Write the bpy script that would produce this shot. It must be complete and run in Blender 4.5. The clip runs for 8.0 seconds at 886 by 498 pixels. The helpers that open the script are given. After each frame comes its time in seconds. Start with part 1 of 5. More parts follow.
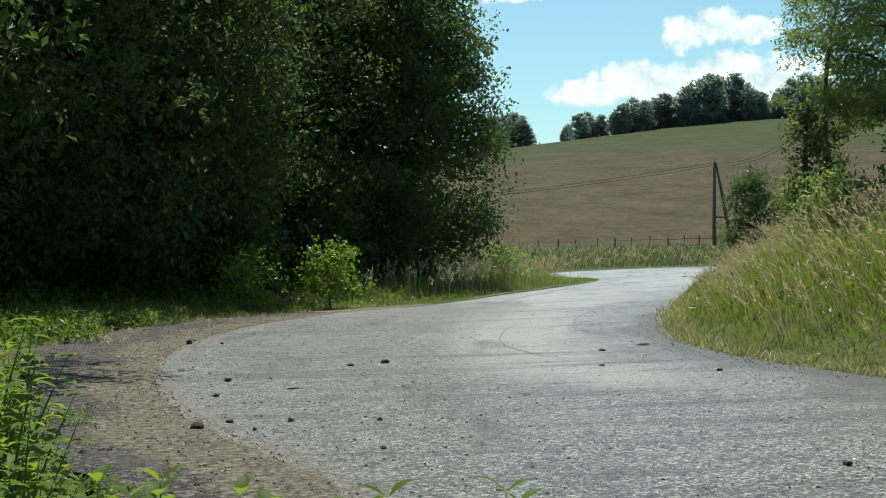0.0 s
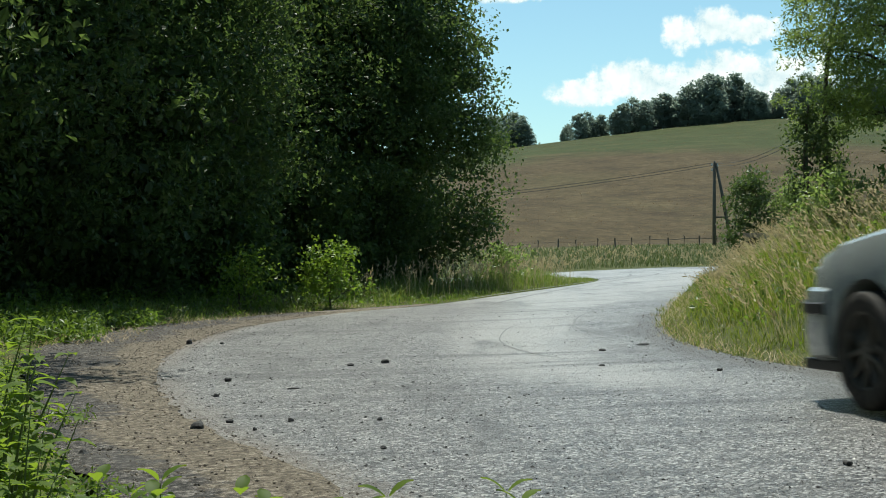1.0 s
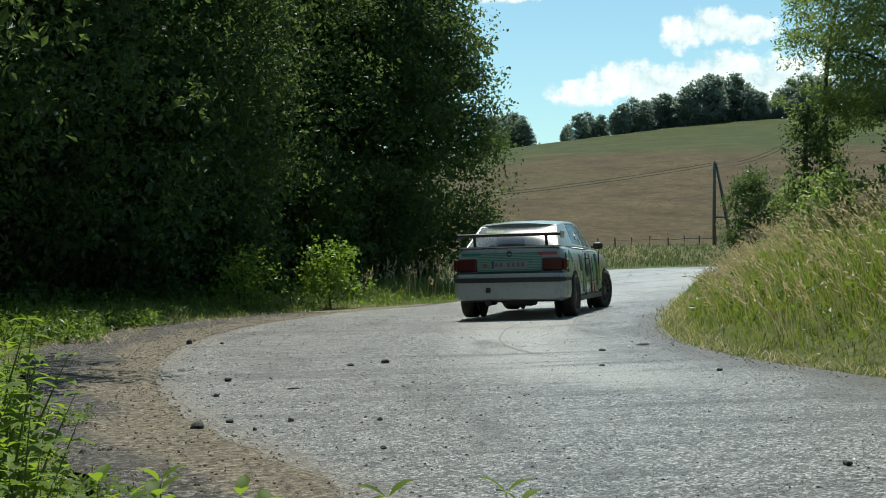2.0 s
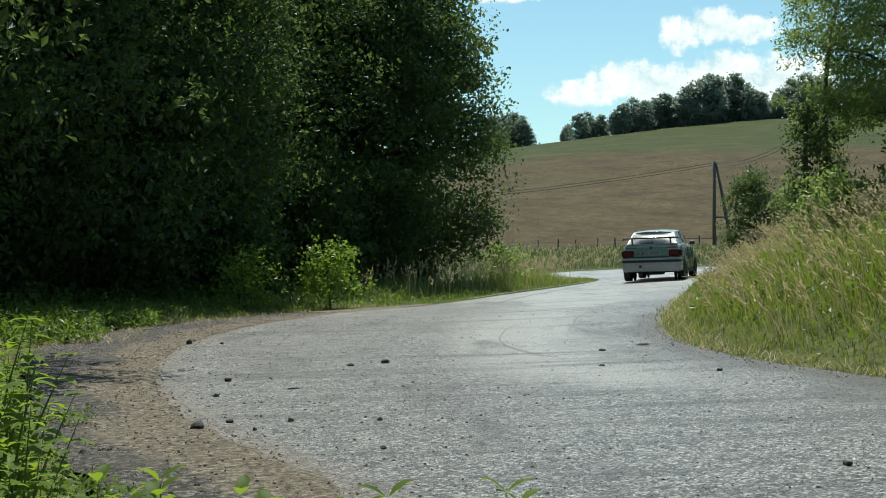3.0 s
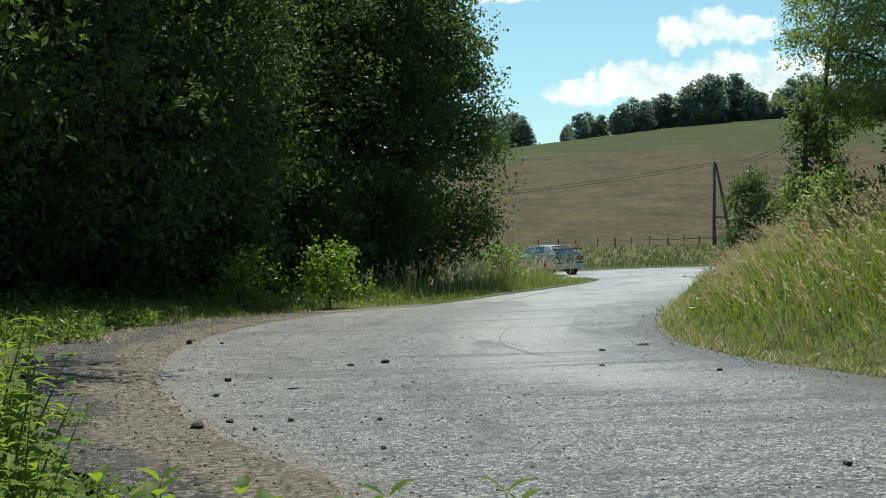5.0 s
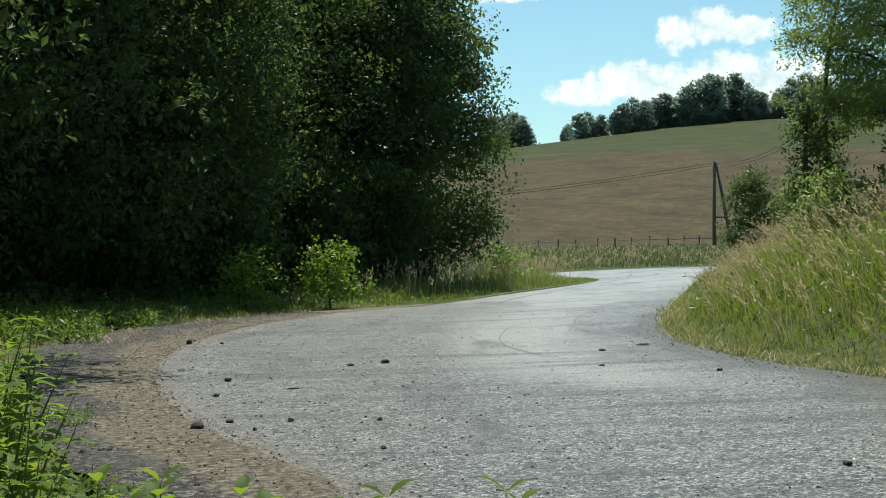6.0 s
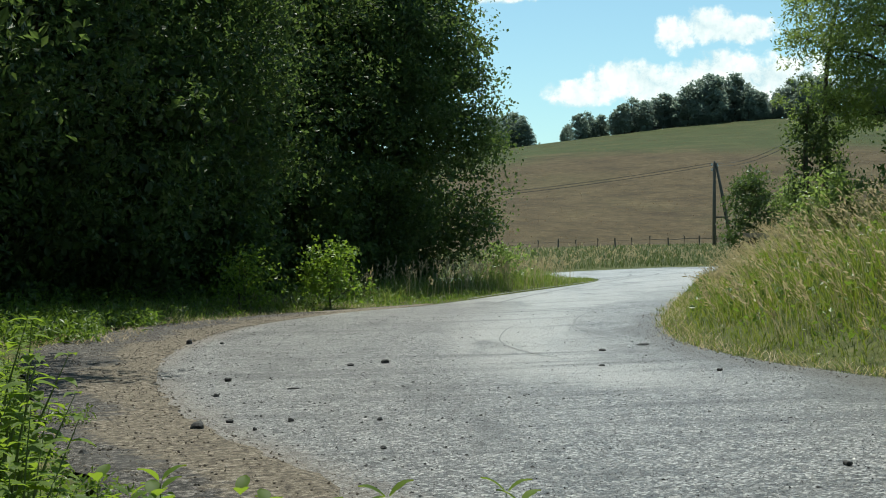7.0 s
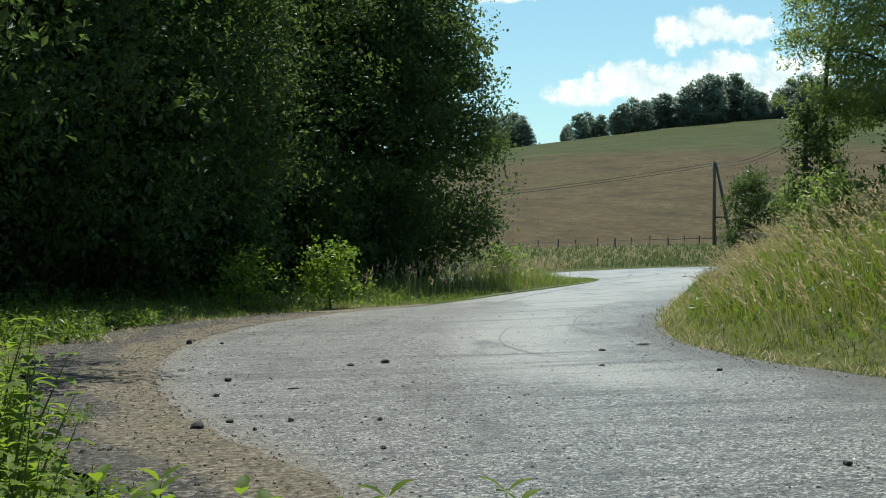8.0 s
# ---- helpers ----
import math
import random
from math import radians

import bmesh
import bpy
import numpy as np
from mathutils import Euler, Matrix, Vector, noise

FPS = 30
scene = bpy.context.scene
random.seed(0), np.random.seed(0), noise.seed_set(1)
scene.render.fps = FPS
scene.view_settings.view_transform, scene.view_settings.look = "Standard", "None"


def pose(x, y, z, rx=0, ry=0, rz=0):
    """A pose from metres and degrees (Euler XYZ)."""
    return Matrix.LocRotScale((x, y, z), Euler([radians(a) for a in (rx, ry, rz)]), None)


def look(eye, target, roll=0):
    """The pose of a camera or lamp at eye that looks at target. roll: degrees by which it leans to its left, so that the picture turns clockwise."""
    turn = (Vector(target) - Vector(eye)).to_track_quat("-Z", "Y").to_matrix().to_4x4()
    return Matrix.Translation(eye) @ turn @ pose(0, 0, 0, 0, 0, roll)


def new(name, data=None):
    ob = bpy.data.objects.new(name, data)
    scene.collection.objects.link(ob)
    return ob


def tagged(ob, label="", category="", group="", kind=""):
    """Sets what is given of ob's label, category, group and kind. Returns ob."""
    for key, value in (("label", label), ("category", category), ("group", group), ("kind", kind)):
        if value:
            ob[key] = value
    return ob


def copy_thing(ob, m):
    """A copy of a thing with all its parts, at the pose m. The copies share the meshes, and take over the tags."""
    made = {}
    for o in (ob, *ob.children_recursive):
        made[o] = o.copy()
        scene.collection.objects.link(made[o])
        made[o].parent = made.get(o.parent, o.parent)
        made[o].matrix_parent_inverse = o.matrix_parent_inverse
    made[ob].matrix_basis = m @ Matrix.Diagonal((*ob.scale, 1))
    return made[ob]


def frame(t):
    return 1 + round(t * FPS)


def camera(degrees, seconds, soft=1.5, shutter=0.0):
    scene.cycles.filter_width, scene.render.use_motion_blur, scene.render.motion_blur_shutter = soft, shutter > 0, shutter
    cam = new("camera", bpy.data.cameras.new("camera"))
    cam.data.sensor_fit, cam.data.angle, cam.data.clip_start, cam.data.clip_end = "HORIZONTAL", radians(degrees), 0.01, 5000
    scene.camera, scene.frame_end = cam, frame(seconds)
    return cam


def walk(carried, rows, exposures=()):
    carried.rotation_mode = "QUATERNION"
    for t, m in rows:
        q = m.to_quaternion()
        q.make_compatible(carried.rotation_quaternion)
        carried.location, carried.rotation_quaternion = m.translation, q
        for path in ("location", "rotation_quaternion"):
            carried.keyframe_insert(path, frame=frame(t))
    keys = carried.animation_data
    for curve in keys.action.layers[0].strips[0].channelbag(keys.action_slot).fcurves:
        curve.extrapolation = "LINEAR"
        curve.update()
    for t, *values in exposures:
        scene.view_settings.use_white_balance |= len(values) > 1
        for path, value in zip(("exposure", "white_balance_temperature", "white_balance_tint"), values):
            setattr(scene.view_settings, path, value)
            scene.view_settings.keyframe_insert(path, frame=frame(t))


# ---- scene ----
cam = camera(37.66, 8.0, soft=0.95, shutter=0.14)
EYE = 0.834
walk(cam, [(0.0, pose(0, 0, EYE, 90.075, 0, 0)), (8.0, pose(0, 0, EYE, 90.075, 0, 0))], exposures=[(0.0, 0.3, 6560, 1), (8.0, 0.3, 6560, 1)])

# ---- light ----
SUN_ELEV, SUN_AZ = radians(67), radians(-3)      # high ahead of the camera
world = bpy.data.worlds.new("sky")
scene.world = world
world.use_nodes = True
wn = world.node_tree
sky = wn.nodes.new("ShaderNodeTexSky")
sky.sky_type = "NISHITA"
sky.sun_disc = False
sky.sun_elevation, sky.sun_rotation = SUN_ELEV, SUN_AZ
sky.altitude, sky.air_density, sky.dust_density, sky.ozone_density = 300, 1.0, 0.8, 1.7
tone = wn.nodes.new("ShaderNodeMix")
tone.data_type, tone.blend_type = "RGBA", "MULTIPLY"
tone.inputs[0].default_value, tone.inputs[7].default_value = 1.0, (0.88, 1.07, 1.02, 1)
wn.links.new(sky.outputs["Color"], tone.inputs[6])
wn.links.new(tone.outputs[2], wn.nodes["Background"].inputs["Color"])
wn.nodes["Background"].inputs["Strength"].default_value = 0.107
sun = new("sun", bpy.data.lights.new("sun", "SUN"))
sun.data.energy, sun.data.angle, sun.data.color = 4.4, radians(0.53), (1.0, 0.955, 0.88)
to_sun = Vector((math.sin(SUN_AZ) * math.cos(SUN_ELEV), math.cos(SUN_AZ) * math.cos(SUN_ELEV), math.sin(SUN_ELEV)))
sun.matrix_basis = look((0, 0, 60), Vector((0, 0, 60)) - to_sun)

# ---- materials ----


def mat(name, color=(0.5, 0.5, 0.5), rough=0.6, metal=0.0, spec=0.5):
    m = bpy.data.materials.new(name)
    m.use_nodes = True
    b = m.node_tree.nodes["Principled BSDF"]
    b.inputs["Base Color"].default_value = (*color, 1)
    b.inputs["Roughness"].default_value = rough
    b.inputs["Metallic"].default_value = metal
    b.inputs["Specular IOR Level"].default_value = spec
    return m


def nodes_of(m):
    return m.node_tree.nodes, m.node_tree.links, m.node_tree.nodes["Principled BSDF"]


def noise_tex(m, scale, detail=4.0, rough=0.55, stretch=None):
    n, l, b = nodes_of(m)
    co = n.new("ShaderNodeTexCoord")
    t = n.new("ShaderNodeTexNoise")
    t.inputs["Scale"].default_value, t.inputs["Detail"].default_value, t.inputs["Roughness"].default_value = scale, detail, rough
    if stretch:
        mp = n.new("ShaderNodeMapping")
        mp.inputs["Scale"].default_value = stretch
        l.new(co.outputs["Object"], mp.inputs["Vector"])
        l.new(mp.outputs["Vector"], t.inputs["Vector"])
    else:
        l.new(co.outputs["Object"], t.inputs["Vector"])
    return t.outputs["Fac"]


def ramp(m, fac, stops):
    n, l, b = nodes_of(m)
    r = n.new("ShaderNodeValToRGB")
    e = r.color_ramp.elements
    while len(e) < len(stops):
        e.new(0.5)
    for k, (p, c) in zip(e, stops):
        k.position, k.color = p, (*c, 1)
    l.new(fac, r.inputs["Fac"])
    return r.outputs["Color"]


def mix(m, fac, a, b2, mode="MIX"):
    n, l, b = nodes_of(m)
    x = n.new("ShaderNodeMix")
    x.data_type, x.blend_type = "RGBA", mode
    for s, v in ((0, fac), (6, a), (7, b2)):
        if isinstance(v, (int, float)):
            x.inputs[s].default_value = v
        elif isinstance(v, tuple):
            x.inputs[s].default_value = (*v, 1)
        else:
            l.new(v, x.inputs[s])
    return x.outputs[2]


def maths(m, op, a, b2=0.0, clamp=False):
    n, l, b = nodes_of(m)
    x = n.new("ShaderNodeMath")
    x.operation, x.use_clamp = op, clamp
    for s, v in ((0, a), (1, b2)):
        if isinstance(v, (int, float)):
            x.inputs[s].default_value = v
        else:
            l.new(v, x.inputs[s])
    return x.outputs[0]


def bump(m, height, strength=0.3, dist=0.02):
    n, l, b = nodes_of(m)
    x = n.new("ShaderNodeBump")
    x.inputs["Strength"].default_value, x.inputs["Distance"].default_value = strength, dist
    l.new(height, x.inputs["Height"])
    l.new(x.outputs["Normal"], b.inputs["Normal"])


def base(m, col):
    n, l, b = nodes_of(m)
    l.new(col, b.inputs["Base Color"])


def foliage(name, dark, light, through_col, thin=0.35, rough=0.45, dry=None, spec=0.35):
    """Thin leaf or blade: a glossy reflecting side and light passing through; colour varies from piece to piece."""
    m = mat(name, dark, rough, 0, spec)
    n, l, b = nodes_of(m)
    geo = n.new("ShaderNodeNewGeometry")
    stops = [(0.0, dark), (0.75, light)] + ([(0.93, dry), (1.0, dry)] if dry else [(1.0, light)])
    rnd = geo.outputs["Random Per Island"]
    c = ramp(m, rnd, stops)
    patch = noise_tex(m, 0.9, 3)
    c = mix(m, maths(m, "MULTIPLY", patch, 0.35), c, (dark[0] * 1.6, dark[1] * 1.1, dark[2]))
    base(m, c)
    tr = n.new("ShaderNodeBsdfTranslucent")
    c2 = mix(m, 0.6, c, through_col)
    l.new(c2, tr.inputs["Color"])
    ms = n.new("ShaderNodeMixShader")
    ms.inputs[0].default_value = thin
    l.new(b.outputs[0], ms.inputs[1])
    l.new(tr.outputs[0], ms.inputs[2])
    l.new(ms.outputs[0], n["Material Output"].inputs["Surface"])
    return m


def road_wear(m, c, grit):
    """Paler polished sweeps with far sheen painted in, darker damp and oily streaks, and soil carried in from the
    shoulders.
    """
    n, l, b = nodes_of(m)
    pol = n.new("ShaderNodeAttribute")
    pol.attribute_name = "polish_sheen"
    worn = noise_tex(m, 0.2, 4, 0.6, (1, 0.45, 1))
    lane = noise_tex(m, 0.7, 6, 0.65, (1.1, 0.3, 1))
    streak = noise_tex(m, 1.3, 5, 0.65, (0.2, 1.6, 1))
    sweep = maths(m, "ADD", maths(m, "MULTIPLY", pol.outputs["Fac"], 0.6), maths(m, "MULTIPLY", maths(m, "SUBTRACT", worn, 0.5), 1.3))
    sweep = maths(m, "ADD", sweep, maths(m, "MULTIPLY", maths(m, "SUBTRACT", lane, 0.5), 0.9))
    c = mix(m, ramp(m, sweep, [(0.12, (0, 0, 0)), (0.55, (0.72, 0.72, 0.72))]), c, (0.41, 0.4, 0.382))
    c = mix(m, ramp(m, lane, [(0.52, (0, 0, 0)), (0.64, (0.7, 0.7, 0.7))]), c, (0.07, 0.069, 0.067))
    c = mix(m, ramp(m, streak, [(0.52, (0, 0, 0)), (0.66, (0.7, 0.7, 0.7))]), c, (0.065, 0.064, 0.062))
    at = n.new("ShaderNodeAttribute")
    at.attribute_name = "dust"
    mask = maths(m, "ADD", at.outputs["Fac"], maths(m, "MULTIPLY", maths(m, "SUBTRACT", grit, 0.5), 0.9))
    mask = maths(m, "ADD", mask, maths(m, "MULTIPLY", maths(m, "SUBTRACT", lane, 0.5), 0.8))
    c = mix(m, ramp(m, mask, [(0.4, (0, 0, 0)), (0.75, (0.85, 0.85, 0.85))]), c, (0.23, 0.185, 0.14))
    damp = maths(m, "MULTIPLY", at.outputs["Fac"], -1.0)
    damp = maths(m, "ADD", damp, maths(m, "MULTIPLY", maths(m, "SUBTRACT", lane, 0.5), 1.6))
    damp = maths(m, "ADD", damp, maths(m, "MULTIPLY", maths(m, "SUBTRACT", grit, 0.5), 0.7))
    return mix(m, ramp(m, damp, [(0.4, (0, 0, 0)), (0.7, (0.85, 0.85, 0.85))]), c, (0.075, 0.066, 0.055))


def m_asphalt():
    """Chip seal: pale polished chips in dark binder, tracks worn by tyres, soil dragged in from the edges."""
    m = mat("asphalt", (0.1, 0.1, 0.1), 0.5, 0, 0.5)
    n, l, b = nodes_of(m)
    co = n.new("ShaderNodeTexCoord")
    v = n.new("ShaderNodeTexVoronoi")
    v.inputs["Scale"].default_value = 80
    l.new(co.outputs["Object"], v.inputs["Vector"])
    v2 = n.new("ShaderNodeTexVoronoi")
    v2.inputs["Scale"].default_value = 21
    l.new(co.outputs["Object"], v2.inputs["Vector"])
    grit = noise_tex(m, 50, 6, 0.8)
    chip = n.new("ShaderNodeSeparateColor")
    l.new(v.outputs["Color"], chip.inputs[0])
    lump = n.new("ShaderNodeSeparateColor")
    l.new(v2.outputs["Color"], lump.inputs[0])
    # chip tones; the palest also stand in for sun glitter on the chips
    c = ramp(m, chip.outputs[0], [(0.1, (0.035, 0.034, 0.033)), (0.42, (0.14, 0.136, 0.131)), (0.72, (0.28, 0.272, 0.262)), (0.95, (0.6, 0.59, 0.57))])
    c = mix(m, ramp(m, grit, [(0.36, (0.75, 0.75, 0.75)), (0.52, (0, 0, 0))]), c, (0.06, 0.06, 0.06))
    c = mix(m, ramp(m, lump.outputs[0], [(0.82, (0, 0, 0)), (0.88, (0.7, 0.7, 0.7))]), c, (0.045, 0.045, 0.045))
    c = road_wear(m, c, grit)
    base(m, c)
    l.new(maths(m, "ADD", maths(m, "MULTIPLY", grit, 0.35), 0.2), b.inputs["Roughness"])
    h = maths(m, "ADD", maths(m, "MULTIPLY", v.outputs["Distance"], -1.0), maths(m, "MULTIPLY", grit, 1.0))
    bump(m, h, 0.8, 0.012)
    return m


def m_gravel():
    m = mat("gravel_soil", (0.2, 0.16, 0.11), 0.9, 0, 0.25)
    a, c2, d = noise_tex(m, 24, 7, 0.8), noise_tex(m, 1.3, 4), noise_tex(m, 7, 5, 0.65)
    c = ramp(m, a, [(0.4, (0.02, 0.019, 0.018)), (0.52, (0.09, 0.082, 0.075)), (0.62, (0.33, 0.3, 0.27))])
    c = mix(m, ramp(m, c2, [(0.45, (0, 0, 0)), (0.6, (0.75, 0.75, 0.75))]), c, (0.085, 0.08, 0.075))
    n, l, b = nodes_of(m)
    at = n.new("ShaderNodeAttribute")
    at.attribute_name = "dust"
    mask = maths(m, "ADD", at.outputs["Fac"], maths(m, "MULTIPLY", maths(m, "SUBTRACT", d, 0.5), 1.6))
    c = mix(m, ramp(m, mask, [(0.35, (0, 0, 0)), (0.65, (0.8, 0.8, 0.8))]), c, ramp(m, a, [(0.38, (0.06, 0.048, 0.036)), (0.52, (0.2, 0.165, 0.12)), (0.64, (0.44, 0.38, 0.29))]))
    base(m, c)
    bump(m, maths(m, "ADD", a, d), 0.8, 0.03)
    return m


def m_ground():
    """Meadow soil and sward; dry brown pasture up the hill with a greener crop along its top."""
    m = mat("meadow", (0.08, 0.1, 0.03), 0.95, 0, 0.15)
    n, l, b = nodes_of(m)
    co = n.new("ShaderNodeTexCoord")
    sep = n.new("ShaderNodeSeparateXYZ")
    l.new(co.outputs["Object"], sep.inputs[0])
    big, mid, fine = noise_tex(m, 0.045, 6, 0.65, (1.1, 0.7, 1)), noise_tex(m, 0.16, 8, 0.75), noise_tex(m, 2.2, 6, 0.75)
    near = ramp(m, fine, [(0.3, (0.03, 0.035, 0.012)), (0.55, (0.09, 0.1, 0.035)), (0.75, (0.19, 0.16, 0.08))])
    dry = ramp(m, mid, [(0.34, (0.042, 0.029, 0.015)), (0.5, (0.086, 0.062, 0.031)), (0.68, (0.13, 0.1, 0.052))])
    dry = mix(m, ramp(m, big, [(0.5, (0, 0, 0)), (0.68, (0.6, 0.6, 0.6))]), dry, (0.095, 0.088, 0.036))
    dry = mix(m, ramp(m, fine, [(0.38, (0.5, 0.5, 0.5)), (0.55, (0, 0, 0))]), dry, (0.06, 0.048, 0.028))
    speck = noise_tex(m, 0.8, 8, 0.85)
    dry = mix(m, ramp(m, speck, [(0.4, (0.75, 0.75, 0.75)), (0.53, (0, 0, 0))]), dry, (0.045, 0.036, 0.018))
    dry = mix(m, ramp(m, speck, [(0.55, (0, 0, 0)), (0.68, (0.6, 0.6, 0.6))]), dry, (0.19, 0.15, 0.085))
    crop = ramp(m, mid, [(0.36, (0.038, 0.045, 0.015)), (0.52, (0.05, 0.064, 0.02)), (0.66, (0.085, 0.077, 0.032))])
    y, x = sep.outputs["Y"], sep.outputs["X"]
    wob = maths(m, "MULTIPLY", maths(m, "SUBTRACT", big, 0.5), 70.0)
    up = maths(m, "ADD", maths(m, "ADD", y, wob), maths(m, "MULTIPLY", x, 0.12))
    f_crop = maths(m, "DIVIDE", maths(m, "SUBTRACT", up, 196.0), 25.0, True)
    f_dry = maths(m, "DIVIDE", maths(m, "SUBTRACT", maths(m, "SUBTRACT", maths(m, "ADD", y, maths(m, "MULTIPLY", fine, 5.0)), maths(m, "MULTIPLY", x, 0.55)), 96.5), 3.0, True)
    c = mix(m, f_dry, near, mix(m, f_crop, dry, crop))
    base(m, c)
    bump(m, maths(m, "ADD", mid, fine), 0.5, 0.15)
    return m


ASPHALT, GRAVEL, MEADOW = m_asphalt(), m_gravel(), m_ground()
# the last leaf colour is not dryness: it paints sunlit sprays into the crowns
LEAF = foliage("leaf_oak", (0.032, 0.055, 0.025), (0.058, 0.094, 0.034), (0.23, 0.35, 0.07), 0.37, 0.48, (0.12, 0.165, 0.05), 0.22)
LEAF_BUSH = foliage("leaf_bush", (0.04, 0.07, 0.028), (0.075, 0.115, 0.04), (0.2, 0.3, 0.06), 0.36, 0.5)
# ridge leaves: colour paled and blued to stand in for distance haze
LEAF_HAZED = foliage("leaf_hazed", (0.17, 0.225, 0.2), (0.23, 0.29, 0.24), (0.32, 0.4, 0.31), 0.58, 0.7, None, 0.1)
LEAF_BRIGHT = foliage("leaf_shrub", (0.08, 0.15, 0.02), (0.14, 0.23, 0.03), (0.34, 0.5, 0.05), 0.42)
LEAF_ASH = foliage("leaf_ash", (0.095, 0.15, 0.045), (0.17, 0.235, 0.075), (0.4, 0.54, 0.12), 0.5, 0.38, None, 0.45)
GRASS = foliage("grass_blade", (0.035, 0.075, 0.01), (0.1, 0.15, 0.025), (0.38, 0.48, 0.045), 0.38, 0.45, (0.34, 0.27, 0.13))
FAR_GRASS = foliage("far_grass", (0.045, 0.07, 0.02), (0.085, 0.11, 0.038), (0.18, 0.25, 0.05), 0.3, 0.6, (0.25, 0.21, 0.12))
PASTURE = foliage("pasture_grass", (0.12, 0.085, 0.045), (0.18, 0.13, 0.07), (0.22, 0.16, 0.08), 0.4, 0.7, (0.24, 0.19, 0.11), 0.1)
STRAW = foliage("grass_straw", (0.33, 0.28, 0.15), (0.52, 0.44, 0.27), (0.6, 0.5, 0.28), 0.4, 0.5)
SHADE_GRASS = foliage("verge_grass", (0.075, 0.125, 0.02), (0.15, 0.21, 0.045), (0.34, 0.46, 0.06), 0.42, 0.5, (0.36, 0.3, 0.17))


def m_bark(name, a, b2):
    m = mat(name, a, 0.9, 0, 0.2)
    f, g2 = noise_tex(m, 9, 6, 0.7, (1, 1, 0.2)), noise_tex(m, 1.5, 3)
    c = ramp(m, f, [(0.3, a), (0.7, b2)])
    base(m, mix(m, maths(m, "MULTIPLY", g2, 0.3), c, (0.06, 0.075, 0.04)))
    bump(m, f, 0.8, 0.03)
    return m


BARK = m_bark("bark", (0.05, 0.04, 0.03), (0.14, 0.115, 0.09))
OLD_WOOD = m_bark("weathered_wood", (0.06, 0.05, 0.042), (0.17, 0.145, 0.12))
GREY_WOOD = m_bark("grey_plank", (0.2, 0.18, 0.15), (0.38, 0.35, 0.3))

# ---- helpers for building ----


def mesh_of(name, verts, faces, material, smooth=False):
    me = bpy.data.meshes.new(name)
    me.from_pydata(verts if isinstance(verts, list) else verts.tolist(), [], faces if isinstance(faces, list) else faces.tolist())
    me.materials.append(material)
    if smooth:
        me.shade_smooth()
    return me


def part(name, bm, material, parent, label="", smooth=False):
    me = bpy.data.meshes.new(name)
    bmesh.ops.recalc_face_normals(bm, faces=bm.faces)
    bm.to_mesh(me)
    bm.free()
    me.materials.append(material)
    if smooth:
        me.shade_smooth()
    ob = new(name, me)
    ob.parent = parent
    return tagged(ob, label)


def tube(bm, pts, radii, sides=8, cap=True):
    """A tapered tube along a line of points."""
    rings = []
    n = len(pts)
    for i in range(n):
        d = (Vector(pts[min(i + 1, n - 1)]) - Vector(pts[max(i - 1, 0)])).normalized()
        q = d.to_track_quat("Z", "Y")
        ring = []
        for k in range(sides):
            a = 2 * math.pi * k / sides
            ring.append(bm.verts.new(Vector(pts[i]) + q @ Vector((math.cos(a) * radii[i], math.sin(a) * radii[i], 0))))
        rings.append(ring)
    for a, b2 in zip(rings, rings[1:]):
        for k in range(sides):
            bm.faces.new((a[k], a[(k + 1) % sides], b2[(k + 1) % sides], b2[k]))
    if cap:
        bm.faces.new(rings[0][::-1])
        bm.faces.new(rings[-1])


def sstep(v, a, b2):
    t = np.clip((np.asarray(v, float) - a) / (b2 - a), 0, 1)
    return t * t * (3 - 2 * t)


def smooth_line(pts, per=8):
    """Points of a Catmull-Rom curve through pts."""
    p = np.array([pts[0]] + list(pts) + [pts[-1]], float)
    out = []
    for i in range(1, len(p) - 2):
        for t in np.linspace(0, 1, per, endpoint=False):
            a, b2, c, d = p[i - 1:i + 3]
            out.append(0.5 * (2 * b2 + (c - a) * t + (2 * a - 5 * b2 + 4 * c - d) * t * t + (3 * b2 - a - 3 * c + d) * t ** 3))
    out.append(p[-2])
    return np.array(out)


# ---- the lie of the land ----
LEFT_EDGE = smooth_line([(2.2, -30), (1.6, -14), (0.9, -4), (0.35, 2.0), (-0.34, 4.8), (-0.88, 6.0), (-1.46, 7.4), (-2.03, 9.1), (-2.6, 11.6), (-2.95, 15), (-2.87, 19.2), (-1.91, 23.9),
                         (-0.4, 26.9), (1.67, 33.1), (4.3, 39.1), (5.2, 43.5), (5.35, 48.5), (4.5, 53.2), (1.2, 57), (-6, 59.6), (-20, 63), (-48, 70)])
RIGHT_EDGE = smooth_line([(17, -30), (11.5, -14), (7.6, -4), (5.3, 2.0), (3.75, 6.0), (3.17, 7.4), (2.83, 8.9), (2.5, 10.4), (2.36, 12.6), (2.56, 15), (3.29, 19.2), (4.35, 24),
                          (5.2, 27.8), (6.6, 34), (8.2, 41), (9.5, 46), (11.3, 52), (12.4, 58), (11.4, 63.2), (6.0, 67.2), (-10, 69.5), (-46, 78)])
SIDE_NEAR = smooth_line([(9.6, 49), (12.5, 56), (17, 61), (26, 63.5), (48, 65)])
SIDE_FAR = smooth_line([(3.5, 67.2), (9.3, 67.6), (14.5, 69.0), (26, 70), (48, 71)])


